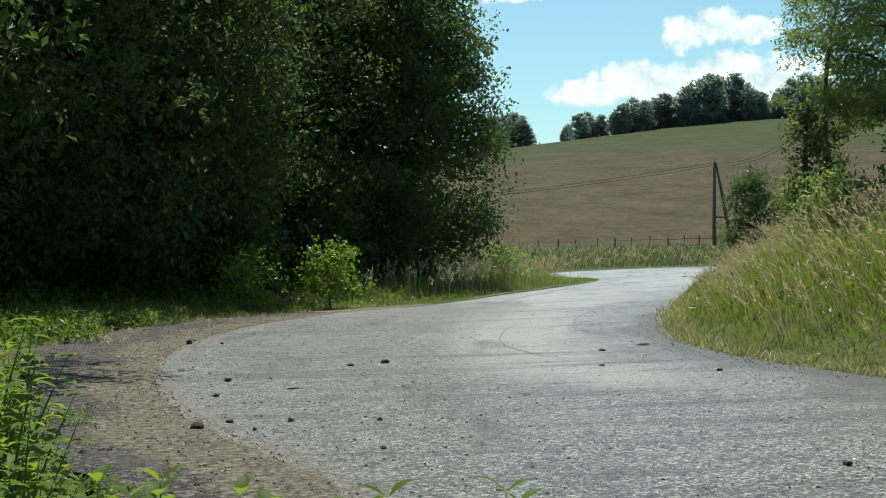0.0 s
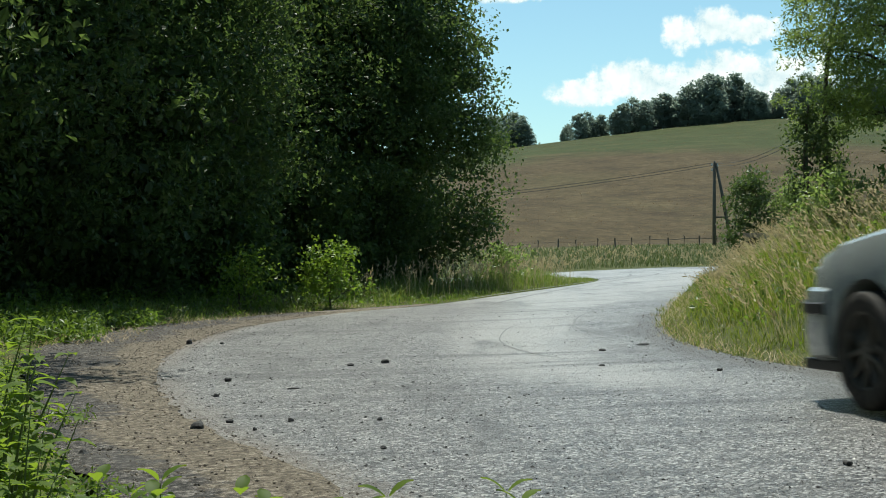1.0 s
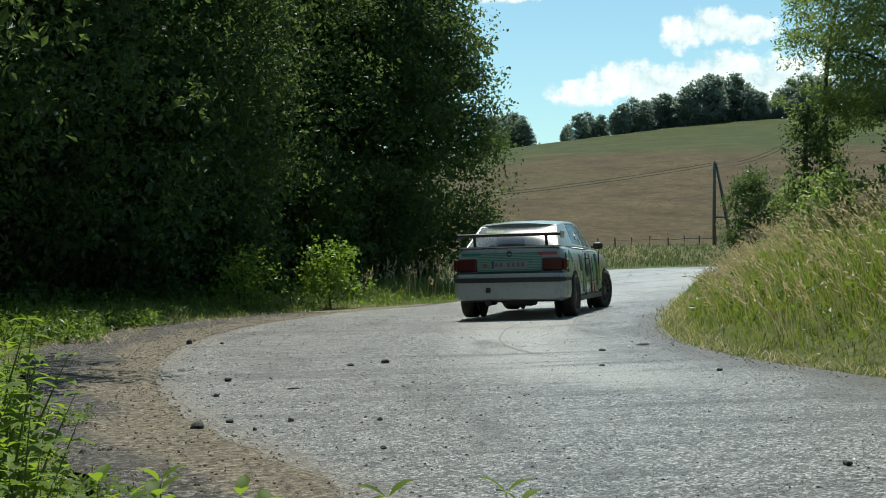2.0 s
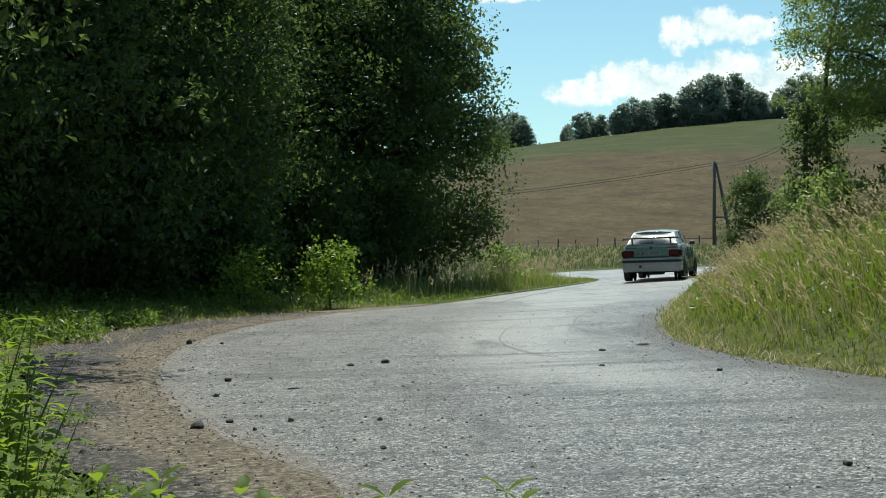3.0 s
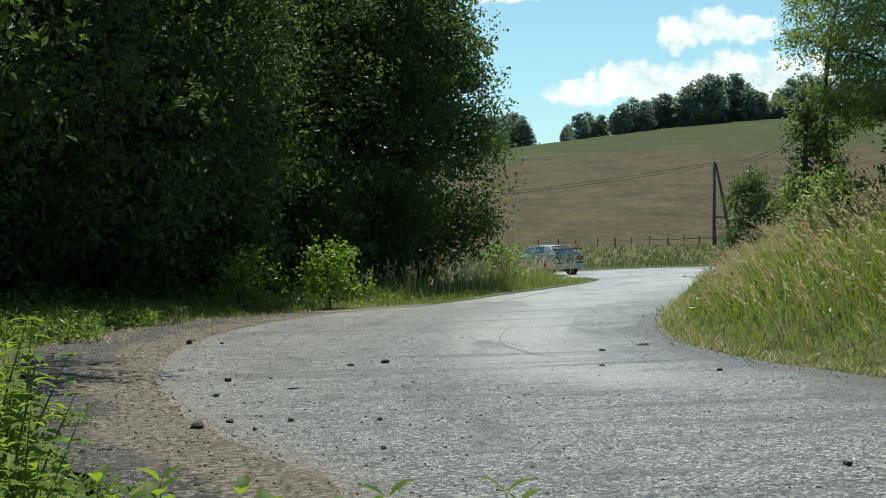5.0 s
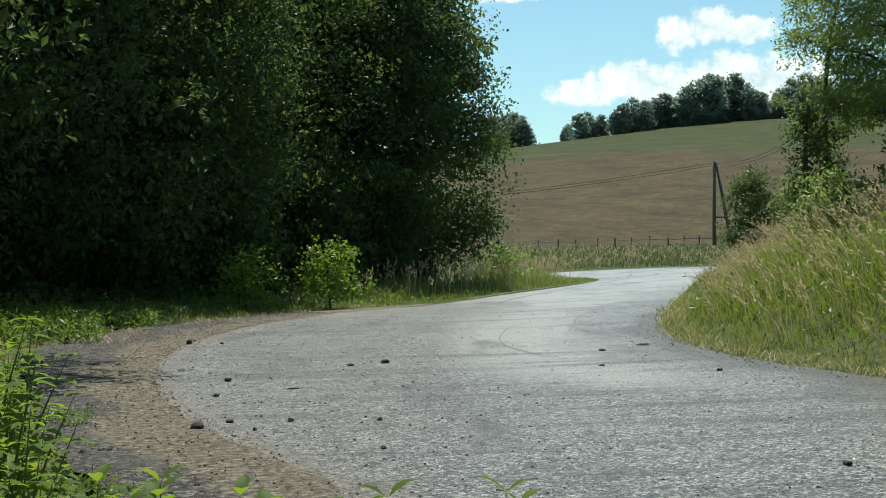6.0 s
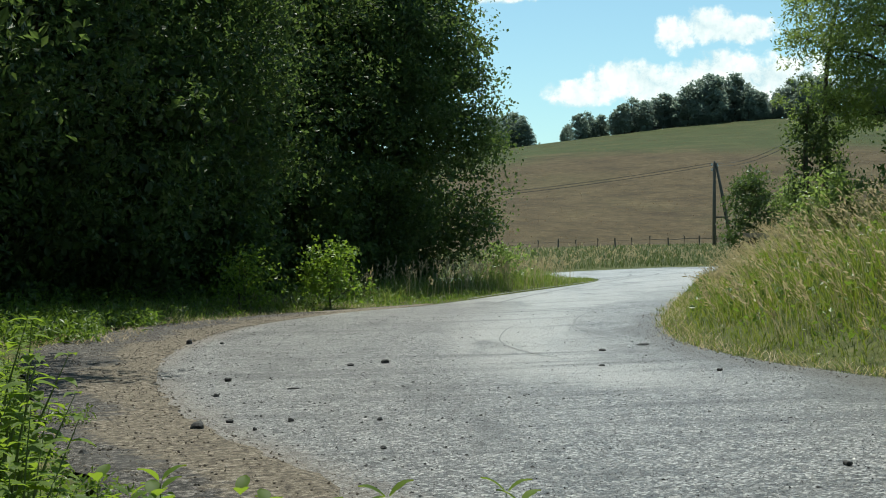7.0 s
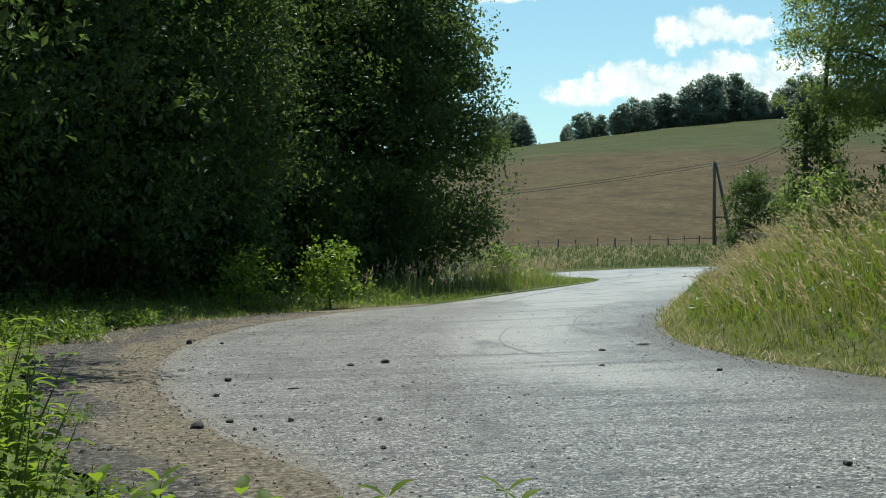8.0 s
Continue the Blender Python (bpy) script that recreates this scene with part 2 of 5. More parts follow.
def lateral(x, y, edge):
    """Signed distance to an edge line: positive on its right."""
    a, b2 = edge[:-1], edge[1:]
    d = b2 - a
    best, sign = None, None
    for (ax, ay), (dx, dy) in zip(a, d):
        t = np.clip(((x - ax) * dx + (y - ay) * dy) / (dx * dx + dy * dy), 0, 1)
        ex, ey = x - ax - t * dx, y - ay - t * dy
        q = ex * ex + ey * ey
        s = np.sign(ex * dy - ey * dx)
        if best is None:
            best, sign = q, s
        else:
            sign = np.where(q < best, s, sign)
            best = np.minimum(best, q)
    return np.sqrt(best) * sign


def road_level(x, y):
    u = np.clip((y - 25) / 20, -1.2, 1.6)
    k = sstep(y, 12, 28)
    w = 6 * np.tanh((x - 5) / 6)
    swell = 0.05 * sstep(y, 30, 43) * (1 - sstep(y, 47, 60))
    return swell - 0.174 * u - 0.027 * u * u + 0.0662 * w * k + 0.0568 * w * (1 - k)


def hill(x, y):
    c = np.clip(x, -5, 94)
    top = 22.2 + 0.1915 * c - 0.001 * c * c + 0.05 * (np.clip(x, -220, 260) - c)
    t = (y - 112) / 190
    s = np.clip(t, 0, 1)
    rise = 0.35 * sstep(y, 70, 84) + 1.35 * sstep(y, 76, 120)
    roll = 0.5 * np.sin(x * 0.06 + y * 0.03) * sstep(y, 120, 170)
    z = rise + (top - 1.7) * (s * (1.28 - 0.28 * s)) + roll
    return z + np.where(t > 1, 1.5 * (1 - np.exp(-(t - 1) * 4)) - 0.006 * (y - 302), 0)


def land(x, y):
    x, y = np.asarray(x, float), np.asarray(y, float)
    shape = x.shape
    x, y = x.ravel(), y.ravel()
    z = road_level(x, y) * (1 - sstep(y, 72, 112)) + hill(x, y)
    near = (y > -40) & (y < 90) & (np.abs(x) < 60)
    xs, ys = x[near], y[near]
    r, lf = lateral(xs, ys, RIGHT_EDGE), -lateral(xs, ys, LEFT_EDGE)
    fade = 1 - sstep(ys, 42, 58)
    bank = 0.72 * sstep(r, 0.15, 3.2) + 0.25 * sstep(r, 3, 9)
    wood = 0.22 * sstep(lf, 0.9, 4.0) + 0.5 * sstep(lf, 4, 14)
    lump = 0.035 * np.sin(xs * 2.1 + ys * 1.3) * np.sin(xs * 0.9 - ys * 1.9)
    off = sstep(np.maximum(r, lf), 0.2, 1.0)
    inside = (r < 0) & (lf < 0)
    z[near] += np.where(inside, -0.03, bank * fade + wood * (1 - sstep(ys, 40, 52)) + lump * off - 0.03)
    return z.reshape(shape)


def level(x, y):
    return float(land(np.array([x]), np.array([y]))[0])


# ---- ground, road, verge ----
def lines(parts):
    return np.unique(np.concatenate([np.linspace(a, b2, n) for a, b2, n in parts]).round(4))


gx = lines([(-3000, -300, 10), (-300, -40, 27), (-40, -8, 41), (-8, 14, 75), (14, 60, 47), (60, 300, 33), (300, 3000, 10)])
gy = lines([(-3000, -100, 8), (-100, -6, 20), (-6, 2, 12), (2, 34, 97), (34, 80, 70), (80, 330, 90), (330, 600, 20), (600, 4000, 12)])
GX, GY = np.meshgrid(gx, gy)
GZ = land(GX, GY)
nx, ny = len(gx), len(gy)
idx = np.arange(nx * ny).reshape(ny, nx)
quads = np.stack([idx[:-1, :-1], idx[:-1, 1:], idx[1:, 1:], idx[1:, :-1]], -1).reshape(-1, 4)
ground = new("ground", mesh_of("ground", np.stack([GX.ravel(), GY.ravel(), GZ.ravel()], 1), quads, MEADOW, True))
tagged(ground, "rolling meadow ground with a dry brown hillside pasture", "ground", kind="structure")


def resample(line, n):
    s = np.concatenate([[0], np.cumsum(np.linalg.norm(np.diff(line, axis=0), axis=1))])
    q = np.linspace(0, s[-1], n)
    return np.stack([np.interp(q, s, line[:, 0]), np.interp(q, s, line[:, 1])], 1)


def strip(name, a, b2, across, lift, material, ragged=0.0, dust=None):
    """A sheet between two lines of equal count, lying on the road level."""
    n = len(a)
    t = np.linspace(0, 1, across)[None, :, None]
    p = a[:, None] * (1 - t) + b2[:, None] * t
    if ragged:
        rng = np.random.default_rng(5)
        p[:, 0] += rng.normal(0, ragged, (n, 2))
        p[:, -1] += rng.normal(0, ragged, (n, 2))
    x, y = p[..., 0], p[..., 1]
    z = road_level(x, y) * (1 - sstep(y, 72, 112)) + hill(x, y) + lift
    z[:, 0] -= 0.02
    z[:, -1] -= 0.02
    i = np.arange(n * across).reshape(n, across)
    f = np.stack([i[:-1, :-1], i[:-1, 1:], i[1:, 1:], i[1:, :-1]], -1).reshape(-1, 4)
    ob = new(name, mesh_of(name, np.stack([x.ravel(), y.ravel(), z.ravel()], 1), f, material, True))
    if dust is not None:
        at = ob.data.attributes.new("dust", "FLOAT", "POINT")
        at.data.foreach_set("value", dust(x.ravel(), y.ravel()).astype(np.float32))
        at = ob.data.attributes.new("polish_sheen", "FLOAT", "POINT")
        at.data.foreach_set("value", road_polish_sheen(x.ravel(), y.ravel()).astype(np.float32))
    return ob


def road_dust(x, y):
    """Soil carried on to the asphalt from its shoulders."""
    l, r = lateral(x, y, LEFT_EDGE), -lateral(x, y, RIGHT_EDGE)
    return 0.62 * (1 - sstep(l, 0.0, 0.8)) * (1 - sstep(y, 22, 27)) - 0.95 * (1 - sstep(r, 0.05, 0.8)) * sstep(y, 5.5, 8) * (1 - sstep(y, 17, 24))


def road_polish_sheen(x, y):
    """Where tyres have worn the chippings pale, on the line cut through the bend; the lane beyond is worn and also
    paled for grazing sheen.
    """
    r = -lateral(x, y, RIGHT_EDGE)
    sweep = np.exp(-((r - 1.5 - 0.03 * (y - 8)) / (0.55 + 0.02 * np.clip(y, 5, 40))) ** 2) * sstep(y, 5.5, 10)
    # the y terms put grazing sheen into the colour: paler far off, darker close by
    return np.clip(sweep + 0.75 * sstep(y, 16, 34), 0, 1) - 0.25 * (1 - sstep(y, 5, 11))


def shoulder_dust(x, y):
    return 1.1 - sstep(-lateral(x, y, LEFT_EDGE) + 0.12 * np.sin(y * 1.7) + 0.08 * np.sin(y * 4.1 + x * 3), 0.1, 0.75)


ROWS = len(LEFT_EDGE)
fine = lambda e: np.stack([np.interp(np.linspace(0, ROWS - 1, 500), np.arange(ROWS), e[:, k]) for k in (0, 1)], 1)
assert len(RIGHT_EDGE) == ROWS
road = tagged(strip("road", fine(LEFT_EDGE), fine(RIGHT_EDGE), 40, 0.004, ASPHALT, 0.012, road_dust),
              "worn grey chip-sealed asphalt lane bending through the verges", "road", kind="structure")
side_road = tagged(strip("road", resample(SIDE_FAR, 60), resample(SIDE_NEAR, 60), 10, -0.004, ASPHALT), "worn grey asphalt lane joining at the far bend", "road", kind="structure")
GRAVEL_OUT = smooth_line([(0.3, -6), (-0.2, 1.5), (-1.1, 4.4), (-1.92, 6.4), (-2.8, 8.8), (-3.7, 11.4), (-4.5, 14.4), (-4.45, 18.7), (-3.3, 22.8), (-1.5, 26.2), (-0.35, 27.6)])
GRAVEL_IN = smooth_line([(1.15, -6), (0.45, 1.5), (-0.3, 4.8), (-0.98, 6.4), (-1.72, 8.2), (-2.42, 11.0), (-2.86, 14.4), (-2.88, 18.7), (-2.0, 23.3), (-0.72, 26.2), (-0.2, 27.4)])
shoulder = tagged(strip("verge", resample(GRAVEL_OUT, 220), resample(GRAVEL_IN, 220), 14, 0.016, GRAVEL, 0.03, shoulder_dust), "brown gravel and soil shoulder beside the asphalt", "verge", kind="structure")
# ---- foliage builders ----


def leaf_quads(pos, size, rng, up=0.4, slim=0.55):
    """Pointed leaves as folded rhombs at random turns."""
    n = len(pos)
    d = rng.normal(0, 1, (n, 3))
    d /= np.linalg.norm(d, axis=1)[:, None]
    nrm = rng.normal(0, 1, (n, 3))
    nrm[:, 2] = np.abs(nrm[:, 2]) + up
    s = np.cross(d, nrm)
    s /= np.linalg.norm(s, axis=1)[:, None] + 1e-9
    nn = np.cross(s, d)
    L = (size * rng.uniform(0.65, 1.3, n))[:, None]
    v = np.stack([pos, pos + d * L * 0.55 + s * L * slim * 0.5 + nn * L * 0.09, pos + d * L, pos + d * L * 0.55 - s * L * slim * 0.5 + nn * L * 0.09], 1)
    i = np.arange(n)[:, None] * 4
    f = np.concatenate([i + np.array([[0, 1, 2]]), i + np.array([[0, 2, 3]])], 0)
    return v.reshape(-1, 3), f


def tree(name, height, spread, bottom, leaves, size, leaf_mat, seed, clumps=150, trunk=0.2, label="", category="tree", limbs=12, clump_r=0.55, slim=0.55, lean=0.0, taper=0.15, core=0):
    """A tapered trunk with limbs under a crown of separate leaves gathered in clumps along the twigs."""
    rng = np.random.default_rng(seed)
    root = new(name)
    bm = bmesh.new()
    top = height * 0.86
    pts = [(lean * (max(z, 0) / height) ** 1.3 + 0.12 * math.sin(z * 1.1 + seed), 0.1 * math.sin(z * 0.8 + seed * 2), z) for z in np.linspace(-0.15, top, 9)]
    tube(bm, pts, [trunk * (1.25 - 0.25 * min(1, i)) * (1 - 0.9 * i / 9) for i in range(9)], 9)
    ends = []
    mid, half = (bottom + height) / 2, (height - bottom) / 2
    for k in range(limbs):
        z0 = bottom * 0.7 + (top - bottom * 0.7) * (k + 0.5) / limbs * 0.92
        a = k * 2.4 + rng.uniform(-0.4, 0.4)
        e = math.sqrt(max(0.12, 1 - ((z0 + 0.6 - mid) / half) ** 2)) * spread * rng.uniform(0.65, 0.95)
        bx = lean * (z0 / height) ** 1.3
        p0 = Vector((bx, 0, z0))
        tip = Vector((bx + math.cos(a) * e, math.sin(a) * e, min(z0 + e * 0.45, height * 0.97)))
        mid_p = p0.lerp(tip, 0.5) + Vector((0, 0, 0.12 * e))
        r0 = trunk * 0.42 * (1 - 0.7 * k / limbs)
        tube(bm, [p0, mid_p, tip], [r0, r0 * 0.6, r0 * 0.15], 6)
        ends += [p0.lerp(tip, t) for t in (0.55, 0.8, 1.0)]
        for q in range(2):
            b0 = p0.lerp(tip, 0.45 + 0.25 * q)
            t2 = b0 + Vector(rng.normal(0, 0.35, 3)) * e * 0.7 + Vector((0, 0, 0.1))
            tube(bm, [b0, b0.lerp(t2, 0.5) + Vector((0, 0, 0.05)), t2], [r0 * 0.4, r0 * 0.25, r0 * 0.08], 5)
            ends.append(t2)
    part("trunk", bm, BARK, root, smooth=True)
    th, uz = rng.uniform(0, 2 * math.pi, clumps), rng.uniform(-1, 1, clumps)
    ring = (1 - np.abs(uz) ** 3.2) ** 0.45
    u = np.stack([np.cos(th) * ring, np.sin(th) * ring, uz], 1)
    rad = rng.uniform(0.45, 1.0, clumps) ** 0.4
    bulge = 1 + 0.22 * np.sin(u[:, 0] * 4 + seed) * np.sin(u[:, 1] * 3 + seed * 1.7) + rng.normal(0, 0.04, clumps)
    zz = mid + u[:, 2] * half * np.clip(bulge, 0.8, 1.06)
    rad = rad * (1 - taper * sstep(zz, height * 0.3, height * 0.85))
    cen = np.stack([lean * (np.clip(zz, 0, 99) / height) ** 1.3 + u[:, 0] * spread * rad * bulge, u[:, 1] * spread * rad * bulge, zz], 1)
    cen = np.concatenate([cen, np.array([tuple(e) for e in ends])])
    w = rng.uniform(0.4, 1.6, len(cen))
    pick = rng.choice(len(cen), leaves, p=w / w.sum())
    offs = np.clip(rng.normal(0, 1, (leaves, 3)), -1.5, 1.5) * np.array([1, 1, 0.6]) * clump_r * rng.uniform(0.5, 1.2, len(cen))[pick][:, None]
    pos = cen[pick] + offs
    pos[:, 2] = np.maximum(pos[:, 2], 0.15)
    v, f = leaf_quads(pos, size, rng, slim=slim)
    if core:
        axis = np.stack([lean * (np.clip(cen[:, 2], 0, 99) / height) ** 1.3, np.zeros(len(cen)), cen[:, 2] * 0.96 + mid * 0.04], 1)
        inner = rng.choice(len(cen), core)
        q = axis[inner] + (cen[inner] - axis[inner]) * rng.uniform(0.3, 0.96, (core, 1)) + rng.normal(0, clump_r * 0.6, (core, 3))
        v2, f2 = leaf_quads(q, size * 1.7, rng, slim=0.8)
        f = np.concatenate([f, f2 + len(v)])
        v = np.concatenate([v, v2])
    crown = new("crown", mesh_of("crown", v, f, leaf_mat))
    crown.parent = root
    return tagged(root, label, category)


def blades(name, x, y, h, w, rng, material, lean=0.35, label="", wind=(0.0, 0.0), z=None):
    """Grass: each blade a bent, tapering strip of its own."""
    n = len(x)
    z = land(x, y) - 0.03 if z is None else z
    a = rng.uniform(0, 2 * math.pi, n)
    l = h * lean * rng.uniform(0.2, 1.3, n)
    dx, dy = np.cos(a) * l + wind[0] * h, np.sin(a) * l + wind[1] * h
    sx, sy = -np.sin(a + rng.normal(0, 0.8, n)) * w / 2, np.cos(a) * w / 2
    rows = []
    for t, k in ((0, 1.0), (0.4, 0.85), (0.75, 0.55)):
        px, py, pz = x + dx * t * t, y + dy * t * t, z + h * t * (1 - 0.12 * t)
        rows += [np.stack([px - sx * k, py - sy * k, pz], 1), np.stack([px + sx * k, py + sy * k, pz], 1)]
    rows.append(np.stack([x + dx, y + dy, z + h * 0.88], 1))
    v = np.stack(rows, 1).reshape(-1, 3)
    i = np.arange(n)[:, None] * 7
    tris = np.concatenate([i + np.array([[a0, b0, c0]]) for a0, b0, c0 in ((0, 1, 3), (0, 3, 2), (2, 3, 5), (2, 5, 4), (4, 5, 6))])
    ob = new(name, mesh_of(name, v, tris, material))
    return tagged(ob, label, "grass", kind="stuff")


def seed_heads(name, x, y, h, rng, material, label="", wind=(0.0, 0.0), size=1.0):
    """Flowering grass: thin stalks that carry loose drooping heads of small grains."""
    n = len(x)
    z = land(x, y) - 0.03
    a = rng.uniform(0, 2 * math.pi, n)
    l = h * rng.uniform(0.05, 0.4, n)
    dx, dy = np.cos(a) * l + wind[0] * h, np.sin(a) * l + wind[1] * h
    at = lambda t: np.stack([x + dx * t * t, y + dy * t * t, z + h * t * (1 - 0.1 * t)], 1)
    wv = np.stack([np.full(n, 0.0016 * size), np.zeros(n), np.zeros(n)], 1)
    rows = [at(0) - wv, at(0) + wv, at(0.5) - wv, at(0.5) + wv, at(1.0) - wv * 0.5, at(1.0) + wv * 0.5]
    v = [np.stack(rows, 1).reshape(-1, 3)]
    i = np.arange(n)[:, None] * 6
    f = [np.concatenate([i + np.array([[0, 1, 3]]), i + np.array([[0, 3, 2]]), i + np.array([[2, 3, 5]]), i + np.array([[2, 5, 4]])])]
    off = n * 6
    for k in range(7):
        t = 0.8 + 0.2 * k / 6
        p = at(t) + rng.normal(0, 0.009 * size, (n, 3))
        ax = at(min(1.0, t)) - at(t - 0.06)
        ax /= np.linalg.norm(ax, axis=1)[:, None]
        ax = ax + rng.normal(0, 0.35, (n, 3))
        s = np.cross(ax, rng.normal(0, 1, (n, 3)))
        s /= np.linalg.norm(s, axis=1)[:, None] + 1e-9
        L = 0.05 * size * rng.uniform(0.6, 1.3, n)[:, None]
        q = np.stack([p, p + ax * L * 0.5 + s * L * 0.16, p + ax * L, p + ax * L * 0.5 - s * L * 0.16], 1).reshape(-1, 3)
        j = off + np.arange(n)[:, None] * 4
        v.append(q)
        f.append(np.concatenate([j + np.array([[0, 1, 2]]), j + np.array([[0, 2, 3]])]))
        off += n * 4
    ob = new(name, mesh_of(name, np.concatenate(v), np.concatenate(f), material))
    return tagged(ob, label, "grass", kind="stuff")


def scatter(rng, n, x0, x1, y0, y1, keep):
    x, y = rng.uniform(x0, x1, n), rng.uniform(y0, y1, n)
    k = keep(x, y)
    return x[k], y[k]

# ---- clouds ----


def cloud(name, px, pz, w, h, blobs, drift, seed, label):
    """A far bank of fair-weather cloud: a sheet at the end of the view, ragged by noise."""
    m = bpy.data.materials.new("cloud")
    m.use_nodes = True
    n, l = m.node_tree.nodes, m.node_tree.links
    n.remove(n["Principled BSDF"])
    co = n.new("ShaderNodeTexCoord")

    def mth(op, a, b2=0.0, c=None, clamp=False):
        x = n.new("ShaderNodeMath")
        x.operation, x.use_clamp = op, clamp
        for s, v in ((0, a), (1, b2), (2, c)):
            if isinstance(v, (int, float)):
                x.inputs[s].default_value = v
            elif v is not None:
                l.new(v, x.inputs[s])
        return x.outputs[0]
    sep = n.new("ShaderNodeSeparateXYZ")
    l.new(co.outputs["Object"], sep.inputs[0])
    env = None
    for bx, bz, rx, rz in blobs:
        e = mth("ADD", mth("POWER", mth("DIVIDE", mth("ADD", sep.outputs["X"], -bx), rx), 2.0), mth("POWER", mth("DIVIDE", mth("ADD", sep.outputs["Z"], -bz), rz), 2.0))
        e = mth("SUBTRACT", 1.0, e)
        env = e if env is None else mth("MAXIMUM", env, e)

    def nz(scale, detail, dy):
        mp = n.new("ShaderNodeMapping")
        mp.inputs["Location"].default_value = (seed * 7.3, dy, seed)
        t = n.new("ShaderNodeTexNoise")
        t.inputs["Scale"].default_value, t.inputs["Detail"].default_value, t.inputs["Roughness"].default_value = scale, detail, 0.6
        l.new(co.outputs["Object"], mp.inputs["Vector"])
        l.new(mp.outputs["Vector"], t.inputs["Vector"])
        return t.outputs["Fac"]
    lump, wisp = nz(0.028, 7, 0), nz(0.012, 5, 40)
    body = mth("ADD", env, mth("MULTIPLY", mth("SUBTRACT", lump, 0.5), 2.6))
    r = n.new("ShaderNodeMapRange")
    r.interpolation_type = "SMOOTHSTEP"
    r.inputs["From Min"].default_value, r.inputs["From Max"].default_value = 0.02, 0.75
    l.new(body, r.inputs["Value"])
    shade = n.new("ShaderNodeValToRGB")
    shade.color_ramp.elements[0].position, shade.color_ramp.elements[0].color = 0.4, (0.6, 0.73, 0.8, 1)
    shade.color_ramp.elements[1].position, shade.color_ramp.elements[1].color = 0.58, (0.93, 0.96, 0.97, 1)
    l.new(mth("ADD", mth("MULTIPLY", wisp, 0.5), mth("MULTIPLY", lump, 0.5)), shade.inputs["Fac"])
    em, tr, ms = n.new("ShaderNodeEmission"), n.new("ShaderNodeBsdfTransparent"), n.new("ShaderNodeMixShader")
    l.new(shade.outputs["Color"], em.inputs["Color"])
    em.inputs["Strength"].default_value = 0.95
    l.new(r.outputs["Result"], ms.inputs[0])
    l.new(tr.outputs[0], ms.inputs[1])
    l.new(em.outputs[0], ms.inputs[2])
    l.new(ms.outputs[0], n["Material Output"].inputs["Surface"])
    me = mesh_of(name, [(-w / 2, 0, -h / 2), (w / 2, 0, -h / 2), (w / 2, 0, h / 2), (-w / 2, 0, h / 2)], [(0, 1, 2, 3)], m)
    ob = new(name, me)
    ob["drift"] = drift
    ob.matrix_basis = pose(px, 2400 + 6 * seed, pz)
    return tagged(ob, label, "cloud", kind="structure")


CLOUDS = [
    cloud("backdrop", 514, 412, 300, 130, [(-70, -10, 42, 40), (-5, 8, 66, 38), (60, -2, 66, 30)], -14.6, 1, "small white fair-weather cloud"),
    cloud("backdrop", 432, 309, 640, 170, [(-165, -14, 85, 32), (-75, 6, 105, 46), (30, 2, 100, 44), (105, 20, 105, 52), (210, 10, 110, 60)], -7.0, 3, "long bank of white cumulus cloud over the ridge"),
    cloud("backdrop", 120, 476, 260, 60, [(0, 4, 95, 18)], -12.0, 5, "thin white wisp of cloud"),
]

# ---- woods beside the lane ----
rng = np.random.default_rng(11)
WOOD = "dense dark green broadleaf tree at the edge of the wood"
oak_a = tree("tree", 12.5, 3.85, 0.4, 125000, 0.115, LEAF, 21, 420, 0.24, WOOD, limbs=18, clump_r=0.52, slim=0.65, taper=0.42, core=28000)
oak_b = tree("tree", 13.5, 4.0, 0.6, 34000, 0.13, LEAF, 22, 520, 0.27, WOOD, limbs=15, clump_r=0.42, core=9000)
oak_c = tree("tree", 10.5, 3.7, 0.8, 34000, 0.12, LEAF, 23, 480, 0.2, WOOD, limbs=14, clump_r=0.4, core=9000)
oak_d = tree("tree", 12.5, 4.1, 0.4, 4000, 0.52, LEAF, 24, 200, 0.25, "tall dark broadleaf tree, deep in the wood and added unseen round the camera", limbs=12, clump_r=0.65, core=1200)
oak_e = tree("tree", 9.5, 3.3, 3.0, 14000, 0.14, LEAF, 25, 150, 0.2, "broadleaf tree with high boughs over the shoulder", limbs=13, clump_r=0.4, core=1500)
# the 20 m tree is an added canopy above the view, shading the left wood
oak_shade = tree("tree", 20.0, 4.8, 8.5, 9000, 0.32, LEAF, 26, 160, 0.3, "tall unseen broadleaf tree added to shade the wood below", limbs=14, clump_r=0.7, core=2500)
OAKS = [oak_a, oak_b, oak_c, oak_d, oak_e, oak_shade]
SPOTS = [(0, -2.1, 38.5, 20), (1, -5.6, 33.5, 70), (2, -6.4, 28.3, 140), (1, -7.9, 25.0, 200), (2, -8.9, 20.8, 300), (2, -9.3, 16.3, 20), (3, -12.5, 28.5, 95),
         (3, -7.0, 40.5, 10), (3, -11.0, 36.0, 250), (3, -14.5, 21.5, 160), (3, -13.5, 33.0, 220), (3, -5.6, 46.0, 60), (3, -16.0, 40.0, 120), (3, -10.5, 48.5, 330), (1, -8.9, 30.6, 33), (3, -19.5, 29.0, 5), (3, -12.5, 15.5, 50), (4, -5.7, 12.4, 0), (4, -6.9, 9.4, 130), (5, -9.6, 27.6, 0), (5, -11.0, 22.0, 120)]
